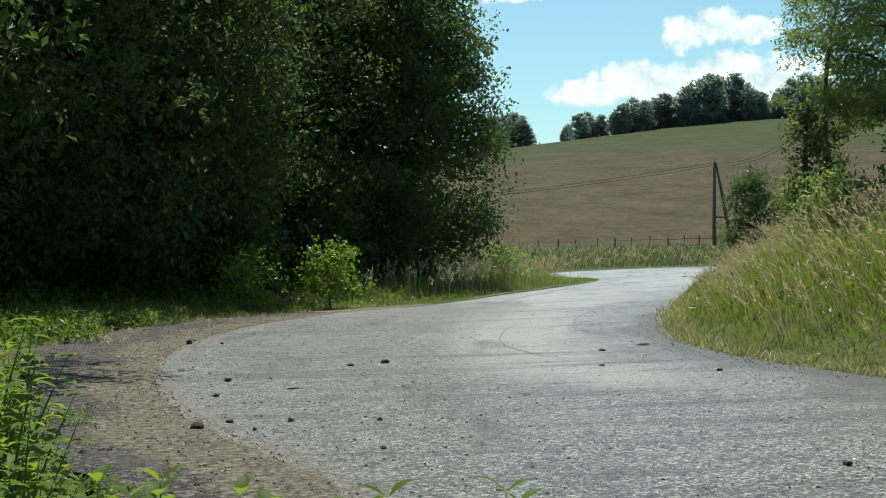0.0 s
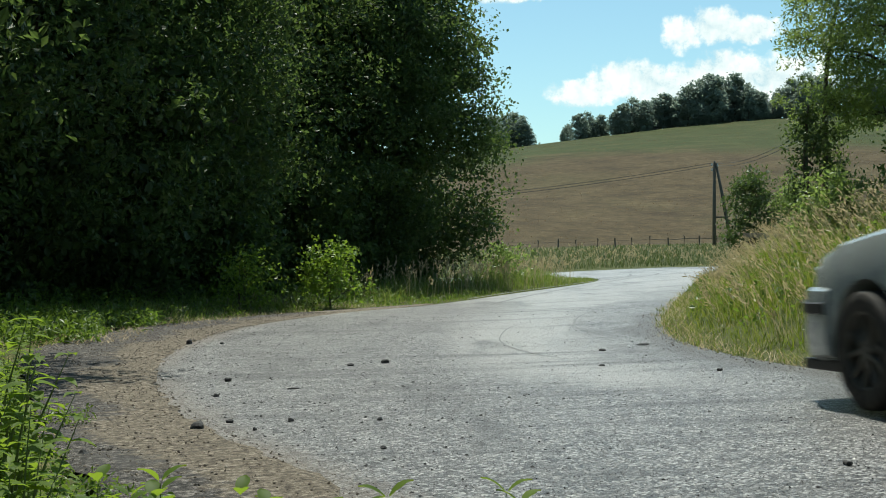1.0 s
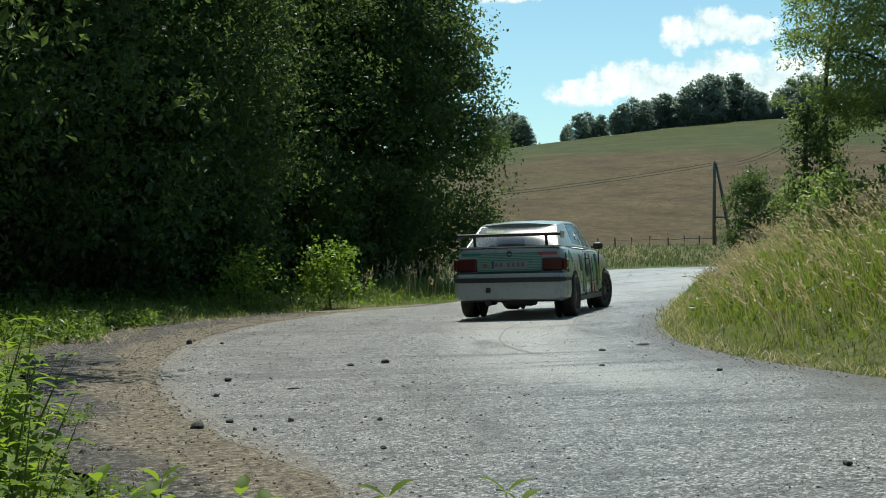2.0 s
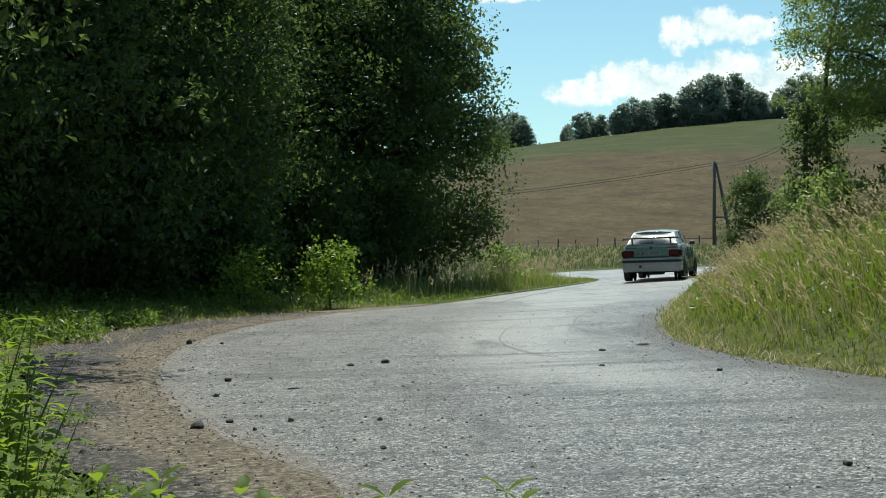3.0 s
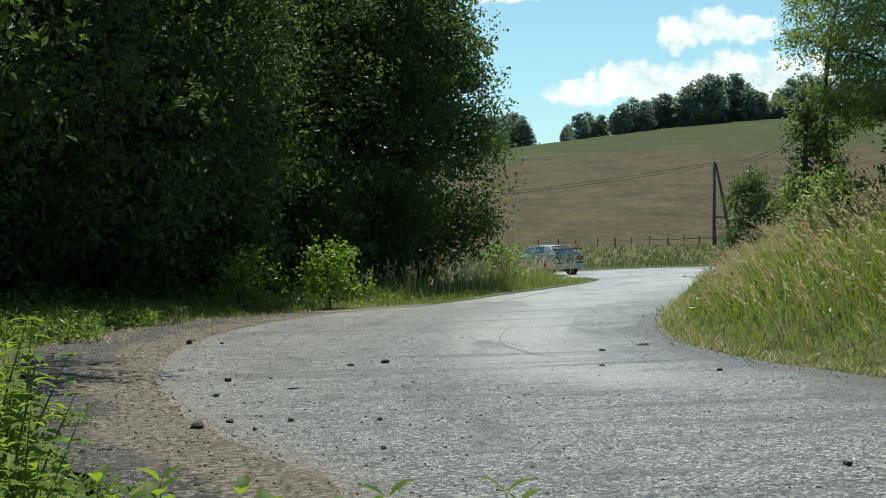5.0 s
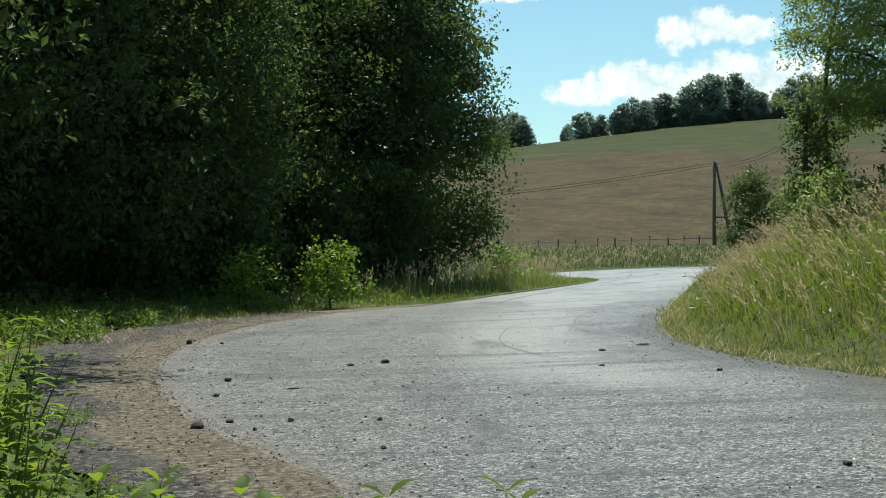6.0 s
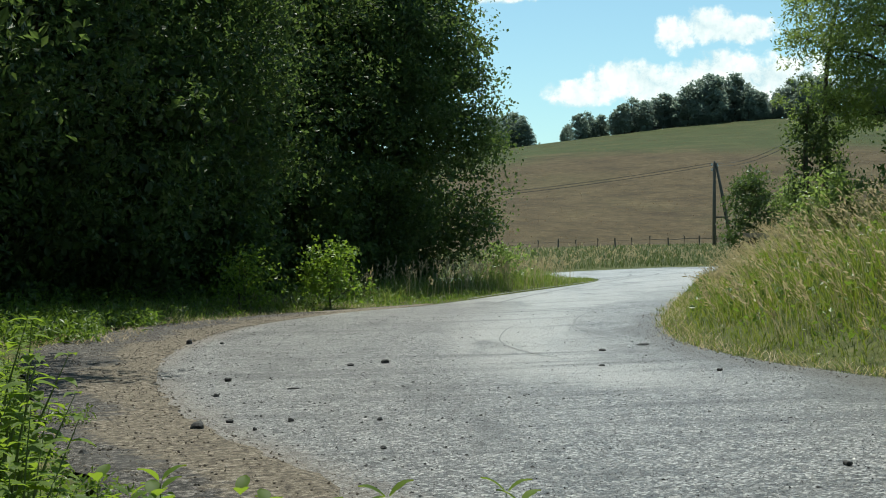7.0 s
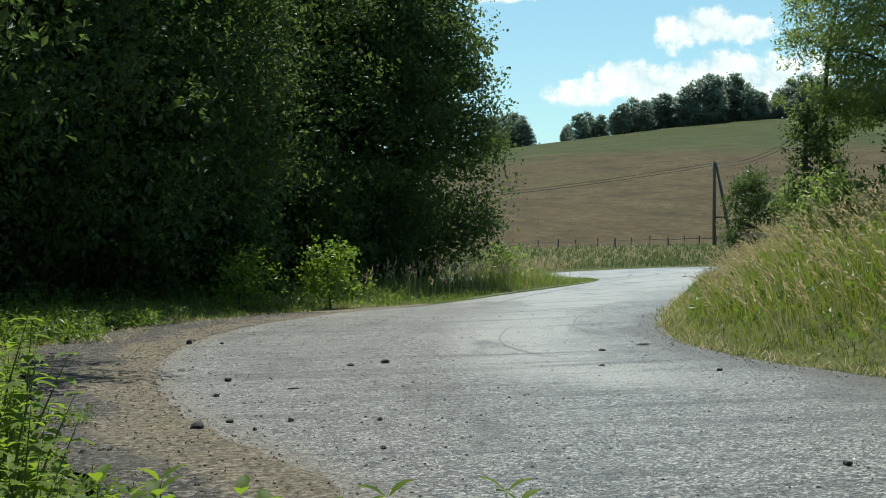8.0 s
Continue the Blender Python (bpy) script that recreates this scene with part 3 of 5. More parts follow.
# unseen trees added behind and beside the camera to block skylight on the car's rear
SPOTS += [(3, -7, -9, 10), (3, -2.5, -13, 80), (3, 1.5, -16, 150), (3, -12, -4, 210), (3, -13, 4, 300), (3, 17, -2, 40), (3, 20, -10, 120), (3, 13.5, 4.5, 250), (3, 22, -20, 30), (3, -4, -21, 77), (3, 7, -27, 190), (3, 16, -30, 20)]
used = set()
for k, tx, ty, turn in SPOTS:
    m4 = pose(tx, ty, level(tx, ty) - 0.05, 0, 0, turn)
    if k in used:
        tagged(copy_thing(OAKS[k], m4), group="trees of the wood")
    else:
        OAKS[k].matrix_basis = m4
        tagged(OAKS[k], group="trees of the wood")
        used.add(k)

# shrubs under the wood's edge
under_a = tree("shrub", 2.4, 1.5, 0.05, 3800, 0.12, LEAF, 31, 70, 0.04, "dark green undergrowth shrub below the trees", "shrub", 9, 0.3, core=900)
under_b = tree("shrub", 3.2, 1.6, 0.05, 4200, 0.13, LEAF, 32, 80, 0.05, "dark green undergrowth shrub below the trees", "shrub", 9, 0.32, core=900)
UNDER = [under_a, under_b]
spots = [(0, -4.9, 28.4), (1, -6.3, 25.6), (0, -7.4, 22.6), (1, -8.2, 19.4), (0, -8.8, 15.6), (1, -3.6, 33.4), (0, -2.6, 36.2), (1, -9.6, 23.4), (0, -5.4, 37.2), (1, -7.2, 34.5), (0, -3.2, 41.5), (1, -10.4, 18.0)]
spots += [(1, -2.0, 44.5), (0, -4.0, 48.5), (1, -7.5, 52.0), (0, -11.0, 53.5), (1, -14.5, 55.0)]
for i, (k, tx, ty) in enumerate(spots):
    m4 = pose(tx, ty, level(tx, ty) - 0.03, 0, 0, i * 67)
    ob = copy_thing(UNDER[k], m4) if i > 1 else UNDER[k]
    ob.matrix_basis = m4
    tagged(ob, group="undergrowth of the wood")

bright = tree("shrub", 1.35, 0.72, 0.1, 1500, 0.095, LEAF_BRIGHT, 41, 40, 0.03, "bright yellow-green sapling shrub in the sun", "shrub", 9, 0.16, 0.7)
bright.matrix_basis = pose(-2.25, 26.2, level(-2.25, 26.2))
bright2 = tree("shrub", 1.25, 0.68, 0.08, 1000, 0.085, LEAF_BRIGHT, 42, 34, 0.025, "bushy green sapling shrub beside the lane", "shrub", 9, 0.16, 0.6)
bright2.matrix_basis = pose(-3.75, 24.6, level(-3.75, 24.6))
low = tree("shrub", 1.2, 0.9, 0.1, 1500, 0.1, LEAF_ASH, 43, 36, 0.03, "low green shrub in tall grass", "shrub", 8, 0.16, 0.6)
low.matrix_basis = pose(2.0, 41.0, level(2.0, 41.0))

# ---- trees above the bank ----
ash = tree("tree", 8.4, 1.0, 1.9, 18000, 0.085, LEAF_ASH, 51, 110, 0.07, "slender ash tree with loose light foliage on the bank", limbs=10, clump_r=0.2, slim=0.36, lean=0.8)
ash.matrix_basis = pose(7.1, 24.6, level(7.1, 24.6))
ash2 = tree("tree", 8.2, 1.75, 2.5, 38000, 0.085, LEAF_ASH, 52, 230, 0.14, "leafy ash tree overhanging the grassy bank", limbs=17, clump_r=0.26, slim=0.4, lean=-0.25)
ash2.matrix_basis = pose(8.25, 23.2, level(8.25, 23.2))
bough = tree("tree", 7.6, 1.5, 2.2, 14000, 0.1, LEAF_BUSH, 56, 120, 0.12, "dense green broadleaf tree behind the ash", limbs=12, clump_r=0.3, core=900)
bough.matrix_basis = pose(10.6, 27.0, level(10.6, 27.0))
ivy = tree("shrub", 3.3, 0.5, 0.1, 2800, 0.08, LEAF_BUSH, 53, 44, 0.09, "dark ivy climbing thickly round a tree trunk", "shrub", 10, 0.18, core=120)
ivy.matrix_basis = pose(6.72, 23.6, level(6.72, 23.6))
hedge = tree("shrub", 2.1, 1.15, 0.2, 7000, 0.085, LEAF_ASH, 57, 90, 0.05, "bright leafy shrub behind the tall bank grass", "shrub", 11, 0.2, core=500)
hedge.matrix_basis = pose(8.5, 22.0, level(8.5, 22.0))
hedge_low = tree("shrub", 1.35, 0.8, 0.1, 3600, 0.08, LEAF_ASH, 58, 60, 0.04, "low leafy shrub at the crest of the bank", "shrub", 9, 0.17, core=250)
hedge_low.matrix_basis = pose(6.6, 21.6, level(6.6, 21.6))
bush = tree("shrub", 3.1, 1.05, 0.1, 5600, 0.1, LEAF_BUSH, 54, 90, 0.06, "rounded green bush beside the lane", "shrub", 10, 0.22, core=700)
bush.matrix_basis = pose(10.5, 44.0, level(10.5, 44.0))
bush2 = tree("shrub", 2.5, 0.9, 0.1, 4000, 0.1, LEAF_ASH, 55, 70, 0.05, "light green bush behind tall grass", "shrub", 9, 0.2, core=450)
bush2.matrix_basis = pose(12.0, 44.5, level(12.0, 44.5))

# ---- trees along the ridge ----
FAR = [tree("tree", 9.0, 2.9, 0.3, 3000, 0.48, LEAF_HAZED, 60 + k, 90, 0.22, "distant broadleaf tree on the ridge, leaf colour paled for haze", limbs=9, clump_r=0.5, slim=0.75, taper=0.35, core=250) for k in range(4)]
rng = np.random.default_rng(61)
RIDGE = [(11.5, 8.5), (14, 8.3), (16.4, 8.8), (18.6, 7.4), (20.2, 4.6), (22.7, 0.9), (27.9, 2.6), (29.6, 4.4), (31.9, 6.1), (34.4, 6.5), (37.4, 5.4), (40.2, 5.8), (42.3, 7.2), (44.6, 8.4), (47.4, 7.1), (50, 7.6),
         (52.5, 8.5), (55, 7.4), (57.4, 9.3), (60, 10.6), (62.8, 11.5), (66, 11.2), (69, 11.4), (71.6, 8.6), (74, 7.1), (76, 6.5), (78.4, 4.9), (80.6, 7.6), (83, 9.6), (86, 10.6), (89, 10)]
RIDGE += [(x + 1.2, h * 0.72) for x, h in RIDGE if h > 5 and x > 29] + [(x, 9.5) for x in range(92, 120, 3)]
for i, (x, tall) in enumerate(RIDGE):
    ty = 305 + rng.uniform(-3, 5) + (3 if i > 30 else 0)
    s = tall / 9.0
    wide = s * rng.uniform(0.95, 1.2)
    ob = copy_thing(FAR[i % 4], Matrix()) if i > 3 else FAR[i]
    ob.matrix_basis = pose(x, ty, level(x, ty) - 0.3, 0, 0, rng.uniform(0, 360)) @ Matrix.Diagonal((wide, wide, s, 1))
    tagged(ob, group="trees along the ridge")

# ---- power pole, wires, fence ----


def power_pole():
    x, y = 21.3, 102.0
    z = level(x, y)
    root = new("power_pole")
    root.matrix_basis = pose(x, y, z)
    bm = bmesh.new()
    tube(bm, [(0, 0, -0.3), (0, 0, 3.3), (0, 0, 6.65)], [0.15, 0.135, 0.115], 10)
    part("pole", bm, OLD_WOOD, root, smooth=True)
    bm = bmesh.new()
    tube(bm, [(1.45, 0.1, -0.3), (0.75, 0.05, 3.4), (0.14, 0, 6.5)], [0.14, 0.125, 0.1], 10)
    part("brace", bm, OLD_WOOD, root, smooth=True)
    bm = bmesh.new()
    tube(bm, [(-0.12, 0, 2.25), (1.1, 0.05, 2.25)], [0.075, 0.075], 6)
    part("crossbar", bm, OLD_WOOD, root)
    for k in range(3):
        bm = bmesh.new()
        px, pz = ((-0.2, 6.35), (0.24, 6.3), (-0.2, 5.95))[k]
        tube(bm, [(px, -0.1, pz - 0.1), (px, -0.1, pz), (px, -0.1, pz + 0.05), (px, -0.1, pz + 0.16)], [0.03, 0.07, 0.05, 0.05], 8)
        part("insulator", bm, PORCELAIN, root, "white porcelain insulator")
    return tagged(root, "weathered wooden power pole with a leaning brace", "power pole")


def wire(a, b2, sag, r=0.025):
    bm = bmesh.new()
    a, b2 = Vector(a), Vector(b2)
    pts = [a.lerp(b2, t) - Vector((0, 0, sag * 4 * t * (1 - t))) for t in np.linspace(0, 1, 25)]
    tube(bm, pts, [r] * 25, 5)
    me = bpy.data.meshes.new("power_line")
    bm.to_mesh(me)
    bm.free()
    me.materials.append(WIRE)
    return tagged(new("power_line", me), "thin dark overhead power cable hung from the pole", "cable", "overhead cables")


PORCELAIN = mat("porcelain", (0.6, 0.58, 0.54), 0.3)
WIRE = mat("cable", (0.04, 0.04, 0.042), 0.5, 0.3)
power_pole()
zp = level(21.3, 102.0)
for dz, dx in ((6.5, -0.2), (6.3, -0.2)):
    wire((21.3 + dx, 101.9, zp + dz), (-34, 104, 4.3 + dz - 6.5), 1.5, 0.02)
    wire((21.3 + dx + 0.4, 101.9, zp + dz), (13.5, 36, 6.7 + dz - 6.5), 1.0, 0.014)


def fence():
    root = new("fence")
    root.matrix_basis = pose(0, 0, 0)
    rng = np.random.default_rng(71)
    xs = np.arange(2.6, 30, 1.5)
    heads = []
    for i, x in enumerate(xs):
        x += rng.uniform(-0.15, 0.15)
        y = 96 + (x - 6.5) * 0.55
        z, h = level(x, y), rng.uniform(0.62, 0.8)
        bm = bmesh.new()
        tube(bm, [(x, y, z - 0.2), (x + rng.normal(0, 0.05), y, z + h - 0.03), (x + rng.normal(0, 0.05), y, z + h)], [0.06, 0.055, 0.03], 7)
        part("post", bm, OLD_WOOD, root)
        heads.append((x, y, z + h * 0.72))
    for i, (a, b2) in enumerate(zip(heads, heads[1:])):
        bm = bmesh.new()
        thick = 0.03 if i > 8 else 0.012
        tube(bm, [a, tuple((Vector(a) + Vector(b2)) / 2 - Vector((0, 0, 0.03))), b2], [thick] * 3, 5)
        part("rail", bm, OLD_WOOD, root)
    return tagged(root, "weathered wooden pasture fence at the foot of the hill", "fence")


fence()

# ---- grasses ----
rng = np.random.default_rng(81)
rt = lambda x, y: lateral(x, y, RIGHT_EDGE)
lt = lambda x, y: -lateral(x, y, LEFT_EDGE)


LEAF_WEED = foliage("leaf_weed", (0.05, 0.1, 0.015), (0.1, 0.17, 0.03), (0.3, 0.45, 0.05), 0.4)


def right_bank():
    for y0, y1, n, w in ((6.5, 14, 34000, 0.007), (14, 26, 40000, 0.010), (26, 48, 30000, 0.016)):
        tuft = lambda x, y: 0.5 + 0.5 * np.sin(x * 1.9 + 2.1 * np.sin(y * 0.8)) * np.sin(y * 1.3 + x)
        x, y = scatter(rng, n, 2, 17, y0, y1, lambda x, y: (rt(x, y) > -0.04 + 0.1 * np.sin(x * 5 + y * 4)) & (rt(x, y) < 6))
        r = rt(x, y)
        h = (0.12 + (0.36 * sstep(r, 0.2, 1.6) + 0.16 * sstep(r, 1.2, 2.6)) * (0.3 + 0.9 * tuft(x, y))) * rng.uniform(0.5, 1.35, len(x))
        blades("grass", x, y, h, w * rng.uniform(0.7, 1.5, len(x)), rng, GRASS, 0.75, "lush green grass on the roadside bank", (-0.18, -0.08))
        x, y = scatter(rng, n // 9, 2, 17, y0, y1, lambda x, y: (rt(x, y) > 0.6) & (rt(x, y) < 6) & (tuft(x, y) > 0.3))
        seed_heads("grass", x, y, rng.uniform(0.45, 1.05, len(x)) * (0.6 + 0.4 * sstep(rt(x, y), 0.7, 2.5)), rng, STRAW, "tall straw-coloured flowering grass on the bank", (-0.45, -0.1), 1.0 if y0 < 20 else 1.25)
        x, y = scatter(rng, n // 4, 2, 17, y0, y1, lambda x, y: (rt(x, y) > 0.35) & (rt(x, y) < 6) & (tuft(x + 3, y) > 0.55))
        pos = np.stack([x, y, land(x, y) + rng.uniform(0.05, 0.6, len(x)) * (0.3 + 0.7 * sstep(rt(x, y), 0.3, 2))], 1)
        v, f = leaf_quads(pos, 0.06 if y0 < 14 else 0.08, rng, 0.8, 0.6)
        tagged(new("weeds", mesh_of("weeds", v, f, LEAF_WEED)), "broad-leaved green weeds among the bank grass", "weeds", kind="stuff")


def left_verge():
    x, y = scatter(rng, 60000, -9, 6.5, 20, 56, lambda x, y: (lt(x, y) > 0.12 + 0.1 * np.sin(x * 4 + y * 3)) & (lt(x, y) < 3.6) & ((lt(x, y) > 0.9) | (y > 25)))
    l = lt(x, y)
    h = (0.1 + 0.34 * sstep(l, 0.3, 2.2)) * rng.uniform(0.45, 1.4, len(x)) * (0.5 + 0.6 * sstep(y, 27, 33)) * (0.95 + 0.25 * np.sin(x * 2.3 + y) * np.sin(y * 1.1 - x))
    blades("grass", x, y, h, 0.012 * rng.uniform(0.7, 1.5, len(x)), rng, SHADE_GRASS, 0.7, "green verge grass between the lane and the wood")
    x, y = scatter(rng, 1300, -4, 6.0, 30.5, 54, lambda x, y: (lt(x, y) > 0.8) & (lt(x, y) < 3.6))
    seed_heads("grass", x, y, rng.uniform(0.55, 1.0, len(x)), rng, STRAW, "tall dry flowering grass in front of the wood", (0.06, 0), 1.7)
    x, y = scatter(rng, 9000, -11, -2.6, 9, 24, lambda x, y: (lt(x, y) > 1.55 + 0.25 * np.sin(x * 2.3 + y * 1.7)) & (lt(x, y) < 6))
    blades("grass", x, y, rng.uniform(0.05, 0.22, len(x)) * (0.5 + 0.5 * sstep(lt(x, y), 1.5, 3)), 0.01 * rng.uniform(0.7, 1.5, len(x)), rng, SHADE_GRASS, 0.6, "short shaded grass under the trees")
    x, y = scatter(rng, 30000, -11, 1, 14, 34, lambda x, y: (lt(x, y) > 1.45 - 0.9 * sstep(y, 23, 27) + 0.3 * np.sin(x * 2.3 + y * 1.7)) & (lt(x, y) < 5) & (np.sin(x * 1.7 + y) * np.sin(y * 1.9 - x) > -0.25))
    pos = np.stack([x, y, land(x, y) + 0.02 + rng.uniform(0, 0.38, len(x)) ** 1.3 * (0.4 + 0.8 * sstep(lt(x, y), 1.3, 3))], 1)
    v, f = leaf_quads(pos, 0.075, rng, 0.9, 0.5)
    tagged(new("weeds", mesh_of("weeds", v, f, LEAF_WEED)), "low leafy weeds at the shaded edge of the wood", "weeds", kind="stuff")
    x, y = scatter(rng, 9000, -6.2, -3.6, 13.5, 19.5, lambda x, y: (lt(x, y) > 1.2 + 0.3 * np.sin(x * 3 + y * 2)) & (lt(x, y) < 3) & (np.sin(x * 3.1 + y) * np.sin(y * 2.3 - x) > -0.1))
    pos = np.stack([x, y, land(x, y) + 0.02 + rng.uniform(0, 0.3, len(x)) ** 1.2], 1)
    v, f = leaf_quads(pos, 0.085, rng, 0.9, 0.4)
    tagged(new("weeds", mesh_of("weeds", v, f, LEAF_WEED)), "bright leafy weeds beside the gravel", "weeds", kind="stuff")
    x, y = scatter(rng, 9000, -6, 0.2, 2.0, 11, lambda x, y: (lt(x, y) > 1.25 + 0.2 * np.sin(y * 3)) & (lt(x, y) < 3.2))
    blades("grass", x, y, rng.uniform(0.06, 0.22, len(x)), 0.006 * rng.uniform(0.7, 1.5, len(x)), rng, SHADE_GRASS, 0.6, "patchy grass beside the gravel shoulder")


def far_verge():
    x, y = scatter(rng, 38000, -12, 45, 68, 118, lambda x, y: (y > 70.6 + 0.03 * x) & (y < 97.5 + (x - 6.5) * 0.55))
    blades("grass", x, y, rng.uniform(0.12, 0.36, len(x)) * (1.25 - 0.6 * sstep(y, 85, 110)), 0.035 * rng.uniform(0.7, 1.5, len(x)), rng, FAR_GRASS, 0.4, "long rough grass in front of the pasture fence")
    x, y = scatter(rng, 1100, -8, 40, 71, 92, lambda x, y: (y > 71.5 + 0.03 * x) & (y < 95 + (x - 6.5) * 0.55))
    seed_heads("grass", x, y, rng.uniform(0.3, 0.65, len(x)), rng, STRAW, "pale flowering grass in front of the pasture", (0, 0), 3.0)


def pasture():
    x, y = scatter(rng, 34000, -12, 110, 100, 300, lambda x, y: (y > 100 + (x - 6.5) * 0.55) & (x < 14 + y * 0.33))
    clump = np.sin(x * 0.31 + 1.3 * np.sin(y * 0.11)) * np.sin(y * 0.23 + x * 0.05)
    blades("grass", x, y, rng.uniform(0.05, 0.13, len(x)) * (1.1 + 0.5 * clump), 0.06 * rng.uniform(0.7, 1.6, len(x)), rng, PASTURE, 1.2, "dry brown tussock grass over the hillside pasture")


def road_edge():
    x, y = scatter(rng, 26000, 1.5, 6.5, 6.5, 26, lambda x, y: (rt(x, y) > -0.1 + 0.07 * np.sin(y * 3.1)) & (rt(x, y) < 0.3))
    blades("grass", x, y, rng.uniform(0.03, 0.15, len(x)), 0.007 * rng.uniform(0.7, 1.5, len(x)), rng, STRAW, 1.1, "dead straw and short grass at the asphalt edge")
    x, y = scatter(rng, 26000, -2.6, -0.3, 2.4, 7.5, lambda x, y: (lt(x, y) > 0.75 + 0.25 * np.sin(y * 4 + x * 6)) & (lt(x, y) < 2.0) & (np.sin(x * 7 + y * 3) * np.sin(y * 5 - x * 4) > -0.1))
    pos = np.stack([x, y, land(x, y) + 0.02 + rng.uniform(0, 0.11, len(x))], 1)
    v, f = leaf_quads(pos, 0.03, rng, 0.9, 0.5)
    tagged(new("weeds", mesh_of("weeds", v, f, LEAF_WEED)), "sparse low weeds on the gravel shoulder", "weeds", kind="stuff")
    x, y = scatter(rng, 5000, -6.5, -1, 4, 22, lambda x, y: (lt(x, y) > 0.7) & (lt(x, y) < 2.4) & (np.sin(x * 2.1 + y * 1.3) * np.sin(y * 1.7) > 0.05))
    blades("grass", x, y, rng.uniform(0.03, 0.12, len(x)), 0.009 * rng.uniform(0.7, 1.5, len(x)), rng, STRAW, 1.6, "dry trampled straw on the shoulder")
    x, y = scatter(rng, 9000, -6.5, -0.5, 14, 28, lambda x, y: (lt(x, y) > 0.75 + 0.25 * np.sin(x * 2.7 + y)) & (lt(x, y) < 2.0) & (np.sin(x * 1.3 + y * 0.9) * np.sin(y * 1.1 - x) > -0.3))
    blades("grass", x, y, rng.uniform(0.04, 0.14, len(x)), 0.012 * rng.uniform(0.7, 1.5, len(x)), rng, STRAW, 1.6, "flattened dead straw along the verge")


right_bank()
road_edge()
left_verge()
far_verge()
pasture()


def herb(seed, height, leaf, label, rise=0.5):
    """A nettle-like herb: a bent stem with pairs of toothed leaves."""
    r = np.random.default_rng(seed)
    root = new("wild_herb")
    lean = Vector((r.normal(0, 0.03), r.normal(0, 0.03), 0))
    at = lambda t: Vector((0, 0, height * t)) + lean * t * t
    bm = bmesh.new()
    tube(bm, [at(t) for t in np.linspace(0, 1, 6)], [0.005 * (1.1 - t) for t in np.linspace(0, 1, 6)], 6)
    part("stem", bm, HERB_STEM, root)
    bm = bmesh.new()
    n = int(height / 0.032)
    for k in range(n):
        t = 0.1 + 0.9 * k / (n - 1)
        p = at(t)
        L = leaf * (0.55 + 0.6 * math.sin(math.pi * min(1, t * 0.95))) * r.uniform(0.8, 1.15)
        for side in (0, math.pi):
            a = k * 1.57 + side + r.uniform(-0.3, 0.3)
            d = Vector((math.cos(a), math.sin(a), 0.0))
            s = Vector((-math.sin(a), math.cos(a), 0))
            up = rise - 0.2 * r.random()
            spine = [p + d * L * q + Vector((0, 0, L * (up * q - 0.55 * q * q))) for q in (0.08, 0.3, 0.5, 0.7, 0.88, 1.08)]
            wide = [0.05, 0.25, 0.31, 0.26, 0.15, 0.0]
            lv = [bm.verts.new(c + s * L * w * r.uniform(0.85, 1.15) + Vector((0, 0, 0.06 * L))) for c, w in zip(spine, wide)]
            cv = [bm.verts.new(c) for c in spine]
            rv = [bm.verts.new(c - s * L * w * r.uniform(0.85, 1.15) + Vector((0, 0, 0.06 * L))) for c, w in zip(spine, wide)]
            for i in range(5):
                bm.faces.new((lv[i], lv[i + 1], cv[i + 1], cv[i]))
                bm.faces.new((cv[i], cv[i + 1], rv[i + 1], rv[i]))
    part("leaves", bm, LEAF_HERB, root, "", True)
    return tagged(root, label, "plant", "herbs near the shoulder")


LEAF_HERB = foliage("leaf_herb", (0.05, 0.1, 0.014), (0.13, 0.2, 0.026), (0.42, 0.58, 0.05), 0.48, 0.55, None, 0.2)
HERB_STEM = mat("herb_stem", (0.12, 0.17, 0.05), 0.6)
HERBS = [herb(90 + k, hh, lf, "leafy green roadside herb in the sun", 0.5 if k < 3 else 1.25) for k, (hh, lf) in enumerate(((0.62, 0.05), (0.5, 0.045), (0.4, 0.042), (0.6, 0.048)))]
rng = np.random.default_rng(95)
places = [(0, -0.98, 2.85, 1.1), (1, -0.36, 1.6, 1.16), (2, -0.4, 1.62, 1.5), (3, -0.325, 1.52, 1.14), (3, -0.34, 1.55, 1.11), (3, -0.3, 1.54, 1.09), (3, -0.315, 1.5, 1.07), (3, -0.148, 1.5, 1.07), (3, -0.135, 1.53, 1.06), (3, -0.047, 1.5, 1.11), (3, -0.055, 1.53, 1.08), (3, 0.022, 1.5, 1.1), (3, 0.035, 1.53, 1.07)]
for x in np.arange(-0.9, -0.5, 0.012):
    k = int(rng.integers(0, 3))
    tall = float(np.interp(x, [-0.9, -0.75, -0.5], [0.6, 0.42, 0.34])) * rng.uniform(0.8, 1.08)
    places.append((k, x, rng.uniform(2.2, 2.6), tall / (0.62, 0.5, 0.4)[k]))
for yy in np.arange(2.3, 6.2, 0.075):
    for q in range(3):
        off = rng.uniform(-0.16, 0.09) * (yy / 3)
        k = int(rng.integers(0, 3))
        tall = float(np.interp(yy, [2.3, 2.8, 3.4, 6.2], [0.52, 0.68, 0.8, 0.5])) * (1.0 if off < 0.08 else 0.65) * rng.uniform(0.75, 1.1)
        places.append((k, -0.345 * yy + off, yy, tall / (0.62, 0.5, 0.4)[k]))
for q in range(40):
    yy = rng.uniform(0.8, 6.5)
    places.append((int(rng.integers(0, 3)), -0.345 * yy - rng.uniform(0.15, 1.5), yy, rng.uniform(0.6, 1.25)))
